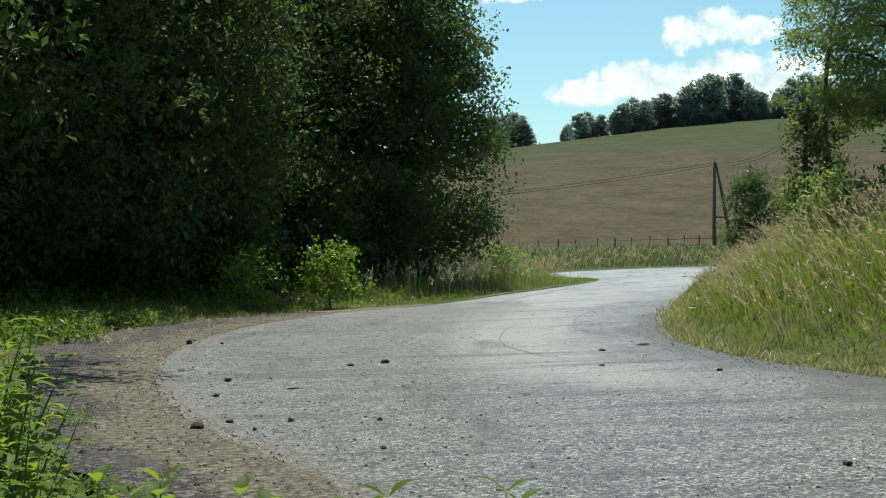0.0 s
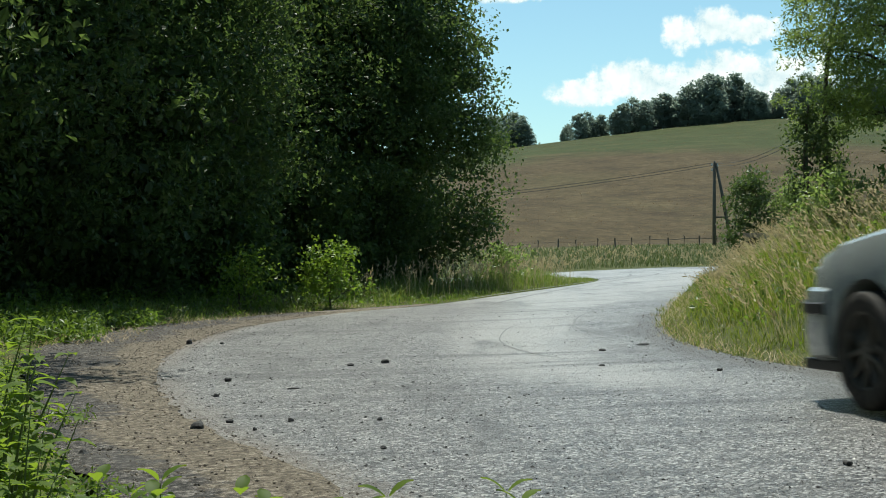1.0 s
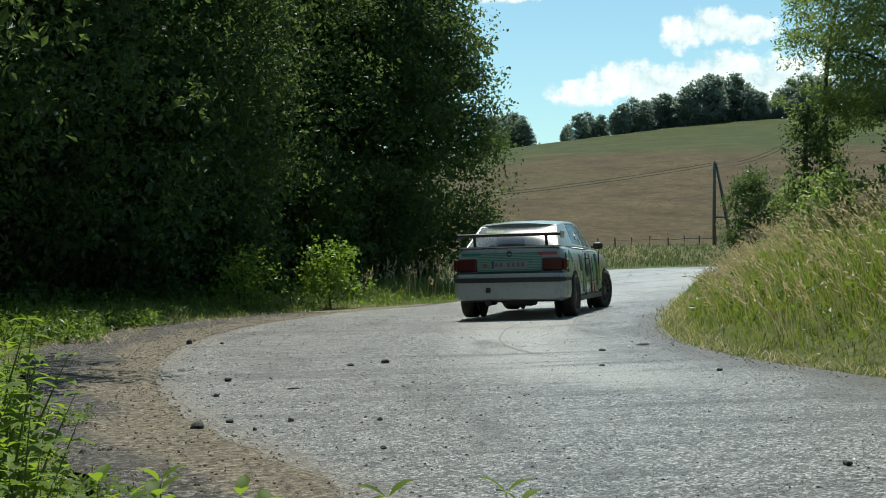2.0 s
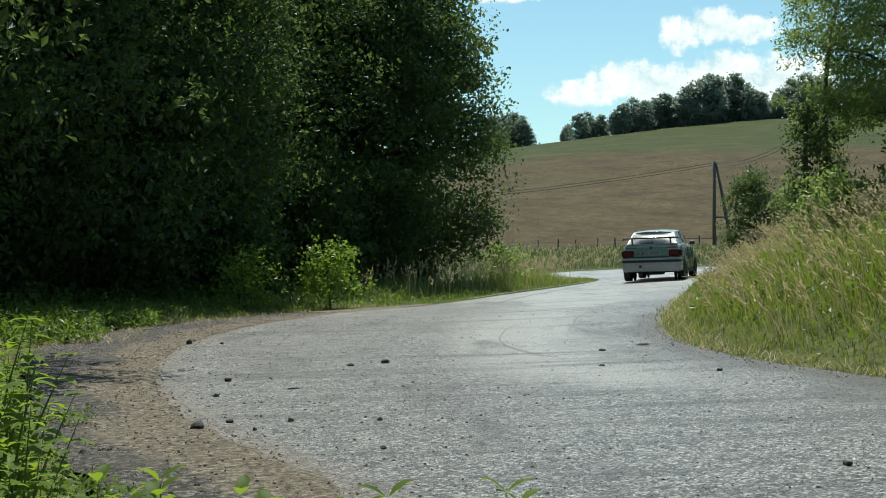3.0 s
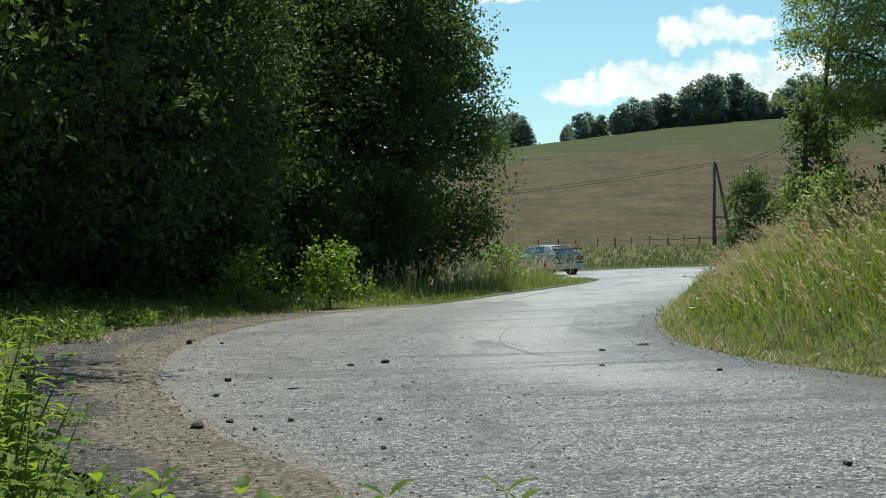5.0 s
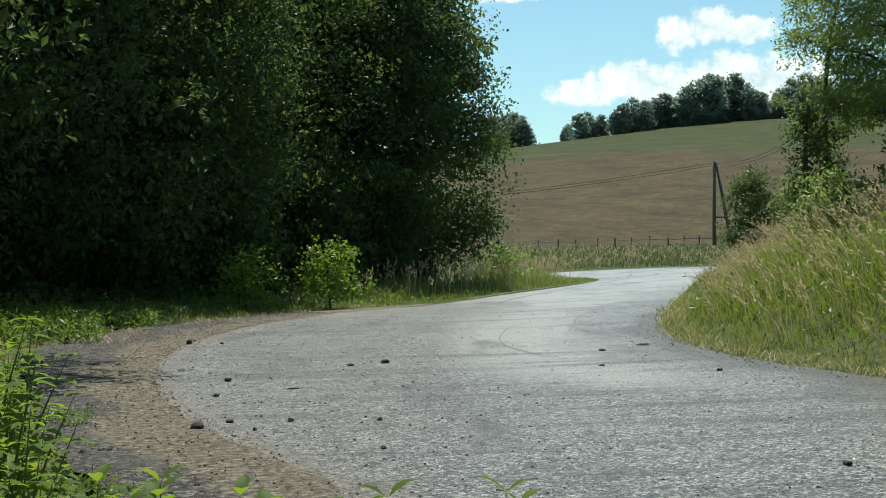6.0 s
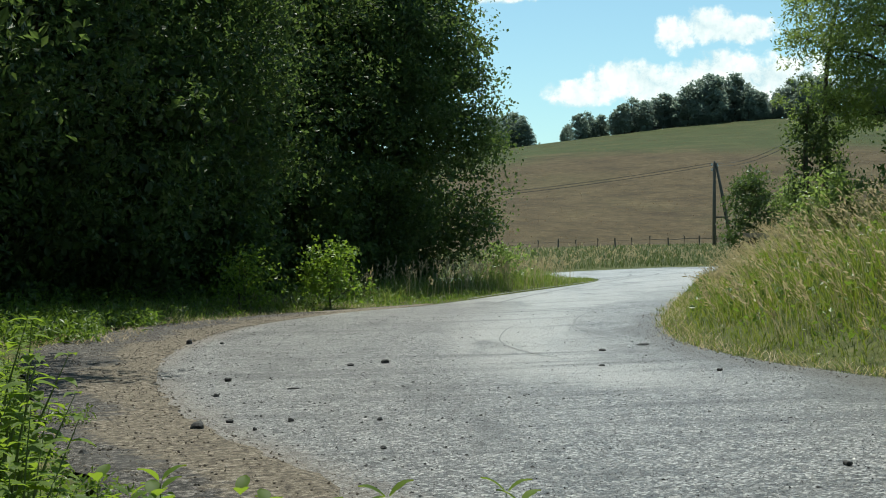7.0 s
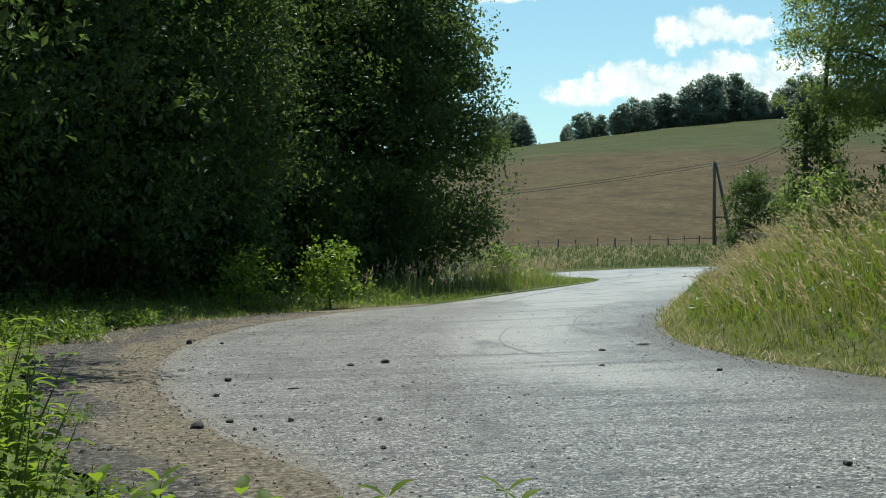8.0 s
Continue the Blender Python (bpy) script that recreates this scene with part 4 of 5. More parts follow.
for q in range(38):
    yy = rng.uniform(2.0, 4.6)
    k = int(rng.integers(0, 3))
    places.append((k, -0.345 * yy + rng.uniform(0.0, 0.34) * (yy / 3) ** 0.5, yy, rng.uniform(0.12, 0.3) / (0.62, 0.5, 0.4)[k]))
for q in range(16):
    places.append((3, rng.uniform(-0.44, -0.27), rng.uniform(1.5, 1.75), rng.uniform(0.98, 1.12)))
for i, (k, tx, ty, size) in enumerate(places):
    m4 = pose(tx, ty, level(tx, ty) - 0.02, rng.uniform(-5, 5), rng.uniform(-5, 5), rng.uniform(0, 360)) @ Matrix.Diagonal((size, size, size, 1))
    ob = HERBS[k] if i < 4 else copy_thing(HERBS[k], m4)
    ob.matrix_basis = m4

# ---- stones and marks on the road ----
STONE = mat("dark_stone", (0.05, 0.048, 0.045), 0.8)
base(STONE, ramp(STONE, noise_tex(STONE, 25, 5, 0.7), [(0.35, (0.012, 0.012, 0.012)), (0.7, (0.06, 0.057, 0.054))]))
bump(STONE, noise_tex(STONE, 60, 4), 0.5, 0.01)


def stone(x, y, sx, sy, sz, seed, label):
    bm = bmesh.new()
    bmesh.ops.create_icosphere(bm, subdivisions=2, radius=1)
    r = random.Random(seed)
    ph = [r.uniform(0, 6) for _ in range(3)]
    for v in bm.verts:
        k = 1 + 0.22 * math.sin(v.co.x * 3 + ph[0]) * math.sin(v.co.y * 3.3 + ph[1]) + 0.15 * math.sin(v.co.z * 4 + ph[2]) + r.uniform(-0.06, 0.06)
        v.co = Vector((v.co.x * sx * k, v.co.y * sy * k, max(v.co.z, -0.55) * sz * k))
    me = bpy.data.meshes.new("stone")
    bm.to_mesh(me)
    bm.free()
    me.materials.append(STONE)
    ob = new("stone", me)
    ob.matrix_basis = pose(x, y, float(road_level(np.float64(x), np.float64(y))) + 0.004 + sz * 0.5, 0, 0, r.uniform(0, 90))
    return tagged(ob, label, "stone", "loose stones on the lane")


spots = [(-1.31, 6.95, 0.05, 0.04, 0.03), (-1.19, 7.25, 0.022, 0.018, 0.014), (-1.69, 6.1, 0.03, 0.025, 0.022), (-1.52, 8.7, 0.026, 0.02, 0.014), (-0.85, 7.25, 0.02, 0.014, 0.012), (-0.35, 7.2, 0.016, 0.014, 0.012),
         (-0.5, 11.2, 0.04, 0.03, 0.02), (-0.78, 11.0, 0.045, 0.03, 0.014), (-1.05, 9.1, 0.04, 0.02, 0.008), (-1.62, 9.8, 0.03, 0.02, 0.02), (-2.85, 14.6, 0.045, 0.035, 0.03), (-2.45, 14.4, 0.025, 0.02, 0.016),
         (1.45, 11.8, 0.05, 0.035, 0.012), (1.9, 12.3, 0.09, 0.05, 0.012), (-0.28, 6.1, 0.018, 0.014, 0.012), (1.62, 5.2, 0.022, 0.018, 0.014), (-1.0, 6.9, 0.014, 0.012, 0.01), (1.25, 10.2, 0.03, 0.02, 0.012), (2.0, 9.4, 0.025, 0.02, 0.012)]
for i, (x, y, a, b2, c) in enumerate(spots):
    stone(x, y, a, b2, c, 200 + i, "dark loose stone lying on the asphalt")


def pebbles(name, x, y, size, rng, material, label, lift=0.006):
    n = len(x)
    z = road_level(x, y) + hill(x, y) + lift
    base_v = np.array([(1, 0, 0), (-0.5, 0.87, 0), (-0.5, -0.87, 0), (0.15, 0.1, 0.5), (0, 0, -0.5)])
    v = base_v[None] * (size[:, None, None] * rng.uniform(0.6, 1.3, (n, 5, 1)))
    a = rng.uniform(0, 6.28, n)
    ca, sa = np.cos(a)[:, None], np.sin(a)[:, None]
    v = np.stack([x[:, None] + v[..., 0] * ca - v[..., 1] * sa, y[:, None] + v[..., 0] * sa + v[..., 1] * ca, z[:, None] + v[..., 2]], -1).reshape(-1, 3)
    i = np.arange(n)[:, None] * 5
    f = np.concatenate([i + np.array([t]) for t in ((0, 1, 3), (1, 2, 3), (2, 0, 3), (1, 0, 4), (2, 1, 4), (0, 2, 4))])
    return tagged(new(name, mesh_of(name, v, f, material)), label, "gravel", kind="stuff")


x, y = scatter(rng, 6500, -3.2, 3, 3.5, 22, lambda x, y: (lt(x, y) < 0) & (rt(x, y) < 0) & (rng.uniform(0, 1, len(x)) < 0.12 + 0.9 * np.exp(lt(x, y) * 0.9)))
pebbles("gravel", x, y, 0.0035 + 0.009 * rng.uniform(0, 1, len(x)) ** 2.5 * (1 + 0.03 * y), rng, STONE, "loose dark chippings scattered over the asphalt")
LIGHT_STONE = mat("pale_gravel", (0.2, 0.17, 0.14), 0.9)
gn, gl2, gb = nodes_of(LIGHT_STONE)
g_rnd = gn.new("ShaderNodeNewGeometry")
grain = ramp(LIGHT_STONE, g_rnd.outputs["Random Per Island"], [(0.0, (0.025, 0.022, 0.02)), (0.45, (0.1, 0.085, 0.068)), (0.8, (0.24, 0.2, 0.155)), (1.0, (0.42, 0.38, 0.33))])
base(LIGHT_STONE, mix(LIGHT_STONE, maths(LIGHT_STONE, "MULTIPLY", noise_tex(LIGHT_STONE, 2.5, 4), 0.8), grain, (0.11, 0.085, 0.062)))
x, y = scatter(rng, 60000, -5, 0.3, 3.0, 24, lambda x, y: (lt(x, y) > -0.1) & (lt(x, y) < 1.4))
pebbles("gravel", x, y, (0.0022 + 0.009 * rng.uniform(0, 1, len(x)) ** 5) * (1 + 0.02 * y), rng, LIGHT_STONE, "brown and grey gravel on the lane shoulder", 0.02)
x, y = scatter(rng, 2200, 1.5, 5, 7, 18, lambda x, y: (rt(x, y) > -0.3) & (rt(x, y) < 0.2))
pebbles("gravel", x, y, rng.uniform(0.003, 0.009, len(x)) * (1 + 0.02 * y), rng, LIGHT_STONE, "gravel and soil crumbs along the asphalt edge", 0.012)

CHIP = mat("asphalt_chip", (0.2, 0.2, 0.2), 0.42, 0, 0.7)
cn, cl, cb = nodes_of(CHIP)
cg = cn.new("ShaderNodeNewGeometry")
tint = ramp(CHIP, cg.outputs["Random Per Island"], [(0.0, (0.04, 0.039, 0.038)), (0.35, (0.14, 0.136, 0.13)), (0.68, (0.36, 0.35, 0.335)), (1.0, (0.85, 0.83, 0.8))])
base(CHIP, road_wear(CHIP, tint, noise_tex(CHIP, 50, 6, 0.8)))
u = rng.uniform(0, 1, 280000)
y = 3.9 * (26.0 / 3.9) ** u
x = rng.uniform(-3.2, 5.0, len(y))
k = (lt(x, y) < -0.1) & (rt(x, y) < -0.05) & (np.abs(x) < 0.36 * y) & (rng.uniform(0, 1, len(y)) > sstep(y, 8, 25))
x, y = x[k], y[k]
n = len(x)
z = road_level(x, y) + hill(x, y)
r = (0.003 + 0.0046 * rng.uniform(0, 1, n) ** 1.8) * (0.85 + 0.04 * y)
a = rng.uniform(0, 6.28, n)
tips = [np.stack([x + np.cos(a + o) * r, y + np.sin(a + o) * r, z + 0.002], 1) for o in (0, 2.1, 4.2)]
tips.append(np.stack([x + rng.normal(0, 0.3, n) * r, y + rng.normal(0, 0.3, n) * r, z + 0.003 + r * rng.uniform(0.2, 0.8, n)], 1))
i = np.arange(n)[:, None] * 4
tris = np.concatenate([i + np.array([t]) for t in ((0, 1, 3), (1, 2, 3), (2, 0, 3))])
chips = new("road_chippings", mesh_of("road_chippings", np.stack(tips, 1).reshape(-1, 3), tris, CHIP))
soil = chips.data.attributes.new("dust", "FLOAT", "POINT")
soil.data.foreach_set("value", np.repeat(road_dust(x, y), 4).astype(np.float32))
wear = chips.data.attributes.new("polish_sheen", "FLOAT", "POINT")
wear.data.foreach_set("value", np.repeat(road_polish_sheen(x, y), 4).astype(np.float32))
tagged(chips, "grey stone chippings standing proud of the asphalt", "gravel", kind="stuff")

SKID = mat("tyre_rubber_mark", (0.17, 0.168, 0.163), 0.55)


def skid(points, width):
    p = smooth_line(points, 10)
    d = np.gradient(p, axis=0)
    nrm = np.stack([-d[:, 1], d[:, 0]], 1) / np.linalg.norm(d, axis=1)[:, None] * width / 2
    a, b2 = resample(p - nrm, 60), resample(p + nrm, 60)
    ob = strip("tyre_mark", a, b2, 4, 0.0085, SKID)
    ob.data.vertices.foreach_set("co", (np.array([c for v in ob.data.vertices for c in v.co]).reshape(60, 4, 3) + np.where((np.arange(4) % 3 == 0)[None, :, None], np.array([0, 0, 0.02]), 0)).ravel())
    return tagged(ob, "curved dark tyre mark on the asphalt", "tyre mark", kind="structure")


skid([(1.22, 17.6), (0.85, 16.4), (0.62, 14.2), (0.65, 12.8), (0.85, 11.6), (1.0, 11.2)], 0.016)
skid([(2.6, 21.5), (1.95, 18.6), (1.66, 16.4), (1.64, 15.2), (1.78, 14.2)], 0.035)
skid([(0.6, 30.5), (1.9, 34.5), (3.9, 39), (6.2, 44), (7.2, 50)], 0.09)
skid([(1.0, 26.0), (2.0, 30.5), (3.6, 35.5), (5.8, 41), (7.6, 46), (8.2, 51)], 0.09)

# a pale slab half lost in the grass beyond the bank
bm = bmesh.new()
bmesh.ops.create_cube(bm, size=1, matrix=Matrix.Diagonal((1.3, 0.6, 0.12, 1)))
bmesh.ops.bevel(bm, geom=bm.edges[:], offset=0.02, segments=2, affect="EDGES")
me = bpy.data.meshes.new("slab")
bm.to_mesh(me)
bm.free()
me.materials.append(GREY_WOOD)
slab = tagged(new("slab"), "weathered grey plank seat half hidden in tall grass", "bench")
seat_board = new("board", me)
seat_board.parent = slab
for sx in (-0.5, 0.5):
    bm = bmesh.new()
    tube(bm, [(sx, 0, level(8.35, 33.0) - 1.4), (sx, 0, -0.05)], [0.09, 0.08], 8)
    part("leg", bm, OLD_WOOD, slab)
slab.matrix_basis = pose(8.35, 33.0, 1.2, 0, 2, 10)

# ---- the car ----


def m_paint(name, col, rough=0.28, dirt=0.35):
    """Enamel with road dust, thicker low down by its own speckle."""
    m = mat(name, col, rough)
    n, l, b = nodes_of(m)
    b.inputs["Coat Weight"].default_value = 0.35
    b.inputs["Coat Roughness"].default_value = 0.08
    d, e = noise_tex(m, 3.0, 6, 0.7), noise_tex(m, 40, 4, 0.7)
    f = ramp(m, maths(m, "ADD", maths(m, "MULTIPLY", d, 0.8), maths(m, "MULTIPLY", e, 0.25)), [(0.5, (0, 0, 0)), (0.85, (dirt, dirt, dirt))])
    base(m, mix(m, f, col, (0.25, 0.21, 0.16)))
    l.new(maths(m, "ADD", maths(m, "MULTIPLY", d, 0.25), rough - 0.1), b.inputs["Roughness"])
    return m


def m_glass():
    m = mat("car_glass", (0.02, 0.03, 0.03), 0.05)
    n, l, b = nodes_of(m)
    tr, gl, haze, both, ms, fr = (n.new(k) for k in ("ShaderNodeBsdfTransparent", "ShaderNodeBsdfGlossy", "ShaderNodeBsdfGlossy", "ShaderNodeMixShader", "ShaderNodeMixShader", "ShaderNodeFresnel"))
    tr.inputs["Color"].default_value = (0.5, 0.66, 0.63, 1)
    gl.inputs["Roughness"].default_value, haze.inputs["Roughness"].default_value = 0.15, 0.26
    both.inputs[0].default_value = 0.4
    fr.inputs["IOR"].default_value = 2.7
    l.new(gl.outputs[0], both.inputs[1])
    l.new(haze.outputs[0], both.inputs[2])
    l.new(fr.outputs[0], ms.inputs[0])
    l.new(tr.outputs[0], ms.inputs[1])
    l.new(both.outputs[0], ms.inputs[2])
    l.new(ms.outputs[0], n["Material Output"].inputs["Surface"])
    return m


def m_rubber():
    m = mat("rubber", (0.022, 0.021, 0.02), 0.75, 0, 0.3)
    d = noise_tex(m, 12, 5, 0.7)
    base(m, ramp(m, d, [(0.4, (0.016, 0.016, 0.016)), (0.75, (0.07, 0.06, 0.048))]))
    bump(m, d, 0.3, 0.004)
    return m


WHITE, GREEN, YELLOW = m_paint("white_enamel", (0.325, 0.352, 0.346), 0.26, 0.45), m_paint("green_vinyl", (0.02, 0.17, 0.12)), m_paint("yellow_vinyl", (0.62, 0.55, 0.04))
RED, ORANGE, BLUE = m_paint("red_vinyl", (0.24, 0.06, 0.06)), m_paint("orange_vinyl", (0.6, 0.16, 0.04)), m_paint("blue_vinyl", (0.02, 0.04, 0.13))
BLACK, INSIDE = mat("black_plastic", (0.018, 0.018, 0.019), 0.5), mat("dark_interior", (0.03, 0.03, 0.032), 0.9)
SMOKE, RUBBER, GLASS = mat("red_lens", (0.06, 0.006, 0.009), 0.15), m_rubber(), m_glass()
ALLOY, STEEL, CLEAR = mat("dull_alloy", (0.1, 0.092, 0.08), 0.6, 0.4), mat("exhaust_steel", (0.05, 0.045, 0.04), 0.6, 0.6), mat("lamp_lens", (0.6, 0.62, 0.62), 0.1)
YELLOW_FILM = mat("yellow_film", (0.4, 0.36, 0.05), 0.8, 0, 0.1)
SMOKE_GLASS = mat("mirror_glass", (0.03, 0.035, 0.04), 0.08)
PLATE = m_paint("plate_white", (0.2, 0.22, 0.22))
MARK = mat("plate_mark", (0.11, 0.12, 0.12), 0.5)
PALE_GREEN = m_paint("pale_green_stripe", (0.2, 0.3, 0.28))


def block(x0, x1, y0, y1, z0, z1, bev=0.0, seg=2):
    bm = bmesh.new()
    bmesh.ops.create_cube(bm, size=1, matrix=Matrix.Translation(((x0 + x1) / 2, (y0 + y1) / 2, (z0 + z1) / 2)) @ Matrix.Diagonal((x1 - x0, y1 - y0, z1 - z0, 1)))
    if bev:
        bmesh.ops.bevel(bm, geom=bm.edges[:], offset=bev, segments=seg, affect="EDGES", profile=0.5)
    return bm


def loft(sections, profile):
    """Skin over half-sections (y, half width, floor, shoulder), mirrored to both sides."""
    bm = bmesh.new()
    rings = []
    for y, w, zb, zt in sections:
        half = [(fx * w, zb + fz * (zt - zb)) for fx, fz in profile]
        ring = [bm.verts.new((x, y, z)) for x, z in half] + [bm.verts.new((-x, y, z)) for x, z in half[-2:0:-1]]
        rings.append(ring)
    k = len(rings[0])
    for a, b2 in zip(rings, rings[1:]):
        for i in range(k):
            bm.faces.new((a[i], a[(i + 1) % k], b2[(i + 1) % k], b2[i]))
    bm.faces.new(rings[0])
    bm.faces.new(rings[-1][::-1])
    bmesh.ops.recalc_face_normals(bm, faces=bm.faces)
    return bm


def lathe(profile, sides=28):
    """Turned about the x axis: (x, radius) points."""
    bm = bmesh.new()
    rings = [[bm.verts.new((x, r * math.cos(2 * math.pi * k / sides), r * math.sin(2 * math.pi * k / sides))) for k in range(sides)] for x, r in profile]
    for a, b2 in zip(rings, rings[1:]):
        for k in range(sides):
            bm.faces.new((a[k], a[(k + 1) % sides], b2[(k + 1) % sides], b2[k]))
    return bm


SIDE = [(0, 0), (0.7, 0), (0.94, 0.05), (0.99, 0.2), (1.0, 0.45), (0.992, 0.66), (0.965, 0.86), (0.935, 0.95), (0.88, 0.99), (0.7, 1.005), (0, 1.02)]
SECTIONS = [(-2.03, 0.735, 0.36, 0.90), (-2.01, 0.775, 0.32, 0.935), (-1.92, 0.805, 0.27, 0.955), (-1.7, 0.82, 0.23, 0.962), (-1.35, 0.828, 0.20, 0.958), (-0.8, 0.83, 0.18, 0.942), (0.0, 0.83, 0.18, 0.925),
            (0.7, 0.83, 0.18, 0.912), (1.0, 0.83, 0.19, 0.898), (1.35, 0.826, 0.2, 0.862), (1.7, 0.815, 0.22, 0.81), (1.93, 0.77, 0.25, 0.745), (2.04, 0.69, 0.3, 0.68)]


def cut_arches(ob):
    """Wheel arches cut through the sides of the body."""
    bm = bmesh.new()
    for sx in (-1, 1):
        for y in (-1.35, 1.35):
            bmesh.ops.create_cone(bm, cap_ends=True, segments=40, radius1=0.335, radius2=0.335, depth=0.42,
                                  matrix=Matrix.Translation((sx * 0.79, y, 0.285)) @ Matrix.Rotation(math.pi / 2, 4, "Y"))
    me = bpy.data.meshes.new("cutter")
    bm.to_mesh(me)
    bm.free()
    cutter = new("cutter", me)
    mod = ob.modifiers.new("arches", "BOOLEAN")
    mod.object, mod.operation, mod.solver = cutter, "DIFFERENCE", "EXACT"
    deps = bpy.context.evaluated_depsgraph_get()
    done = bpy.data.meshes.new_from_object(ob.evaluated_get(deps))
    ob.modifiers.clear()
    ob.data = done
    bpy.data.objects.remove(cutter)


def flash(s, y0, y1, z0, z1, rake, material, root, label):
    """A raked strip of vinyl along one flank of the car, following the tuck of the side."""
    bm = bmesh.new()
    rows = []
    for t in np.linspace(0, 1, 5):
        z = z0 + (z1 - z0) * t
        x = 0.8335 - 0.028 * max(0, (z - 0.62) / 0.2) ** 1.5
        y = rake * (t - 0.5) * (z1 - z0)
        w = (0.75, 0.95, 1.0, 0.9, 0.7)[int(round(t * 4))]
        c, h = (y0 + y1) / 2 + y, (y1 - y0) / 2 * w
        rows.append([bm.verts.new((s * (x + o), c + k * h, z)) for k, o in ((-1, 0.0015), (1, 0.0015), (1, -0.012), (-1, -0.012))])
    for a, b2 in zip(rows, rows[1:]):
        for k in range(4):
            bm.faces.new((a[k], a[(k + 1) % 4], b2[(k + 1) % 4], b2[k]))
    bm.faces.new(rows[0])
    bm.faces.new(rows[-1])
    return part("sticker", bm, material, root, label)


def rally_car():
    root = tagged(new("rally_car"), "white rally hatchback with green graphics and a rear wing", "car")
    body = part("body", loft(SECTIONS, SIDE), WHITE, root, "dusty white painted body shell")
    cut_arches(body)
    for p in body.data.polygons:
        p.use_smooth = True
    body.data.set_sharp_from_angle(angle=radians(32))

    # cabin: pillars and roof round real window openings
    low = [(0.70, 0.93, 0.905), (0.772, -0.36, 0.935), (0.768, -1.2, 0.955), (0.70, -1.865, 0.958)]
    top = [(0.57, 0.22, 1.285), (0.605, -0.38, 1.325), (0.6, -1.02, 1.31), (0.575, -1.40, 1.27)]
    bm = bmesh.new()
    sides = {}
    for s in (-1, 1):
        a = [bm.verts.new((s * x, y, z)) for x, y, z in low]
        b2 = [bm.verts.new((s * x, y, z)) for x, y, z in top]
        sides[s] = a, b2
    windows = []
    for s in (-1, 1):
        a, b2 = sides[s]
        for i in range(3):
            f = bm.faces.new((a[i], a[i + 1], b2[i + 1], b2[i]))
            if i < 2:
                windows.append((f, "side_window"))
    front = bm.faces.new((sides[-1][0][0], sides[1][0][0], sides[1][1][0], sides[-1][1][0]))
    back = bm.faces.new((sides[-1][0][3], sides[1][0][3], sides[1][1][3], sides[-1][1][3]))
    windows += [(front, "windscreen"), (back, "rear_window")]
    cols = []
    for i in range(4):
        l, r = sides[-1][1][i], sides[1][1][i]
        inner = [bm.verts.new((l.co.x + (r.co.x - l.co.x) * t, l.co.y + (0.05 if i == 0 else -0.05 if i == 3 else 0) * math.sin(math.pi * t), l.co.z + 0.038 * math.sin(math.pi * t))) for t in (0.12, 0.35, 0.65, 0.88)]
        cols.append([l, *inner, r])
    for c0, c1 in zip(cols, cols[1:]):
        for k in range(5):
            bm.faces.new((c0[k], c0[k + 1], c1[k + 1], c1[k]))
    for c in (cols[0], cols[3]):
        bm.faces.new(c)
    bmesh.ops.recalc_face_normals(bm, faces=bm.faces)
    panes = []
    for f, nm in windows:
        res = bmesh.ops.inset_individual(bm, faces=[f], thickness=0.04 if nm != "rear_window" else 0.03, use_even_offset=True)
        panes.append((nm, [v.co.copy() - f.normal * 0.006 for v in f.verts], f.normal.copy()))
        bm.faces.remove(f)
    cabin = part("cabin", bm, WHITE, root, "white roof and window pillars", True)
    cabin.data.set_sharp_from_angle(angle=radians(28))
    mod = cabin.modifiers.new("thick", "SOLIDIFY")
    mod.thickness, mod.offset = 0.02, -1
    mod = cabin.modifiers.new("round", "BEVEL")
    mod.width, mod.segments = 0.012, 2
    for nm, co, nrm in panes:
        bm = bmesh.new()
        a, b2, c, d = co
        grid = [[bm.verts.new(a.lerp(b2, u).lerp(d.lerp(c, u), v) + nrm * (0.06 if nm in ("rear_window", "windscreen") else 0.008) * (1 - (2 * u - 1) ** 2) * (1 - (2 * v - 1) ** 2)) for u in np.linspace(0, 1, 9)] for v in np.linspace(0, 1, 7)]
        for g0, g1 in zip(grid, grid[1:]):
            for k in range(8):
                bm.faces.new((g0[k], g0[k + 1], g1[k + 1], g1[k]))
        pane = part(nm, bm, GLASS, root, "dark reflective car glass", True)
        if sum(p.normal.dot(nrm) for p in pane.data.polygons) < 0:
            pane.data.flip_normals()
        pane.visible_shadow = False
    part("dashboard", block(-0.66, 0.66, -1.72, 0.85, 0.955, 0.972), INSIDE, root, "black cabin trim")
    for s in (-1, 1):
        bm = block(s * 0.36 - 0.22, s * 0.36 + 0.22, -0.45, -0.3, 0.95, 1.2, 0.05)
        part("seat", bm, INSIDE, root, "black bucket seat back")
    bm = bmesh.new()
    tube(bm, [(-0.55, -0.55, 0.95), (-0.5, -0.55, 1.26), (0.5, -0.55, 1.26), (0.55, -0.55, 0.95)], [0.022] * 4, 7)
    part("roll_bar", bm, CLEAR, root, "pale steel roll hoop")

    # rear
    bum = loft([(-2.13, 0.69, 0.265, 0.57), (-2.12, 0.755, 0.24, 0.595), (-2.06, 0.81, 0.225, 0.61), (-1.9, 0.832, 0.22, 0.61), (-1.72, 0.836, 0.22, 0.608)],
               [(0, 0), (0.9, 0), (0.985, 0.08), (1, 0.3), (1, 0.75), (0.985, 0.95), (0.95, 1), (0, 1)])
    rear_bumper = part("rear_bumper", bum, WHITE, root, "dusty white rear bumper", True)
    rear_bumper.data.set_sharp_from_angle(angle=radians(35))
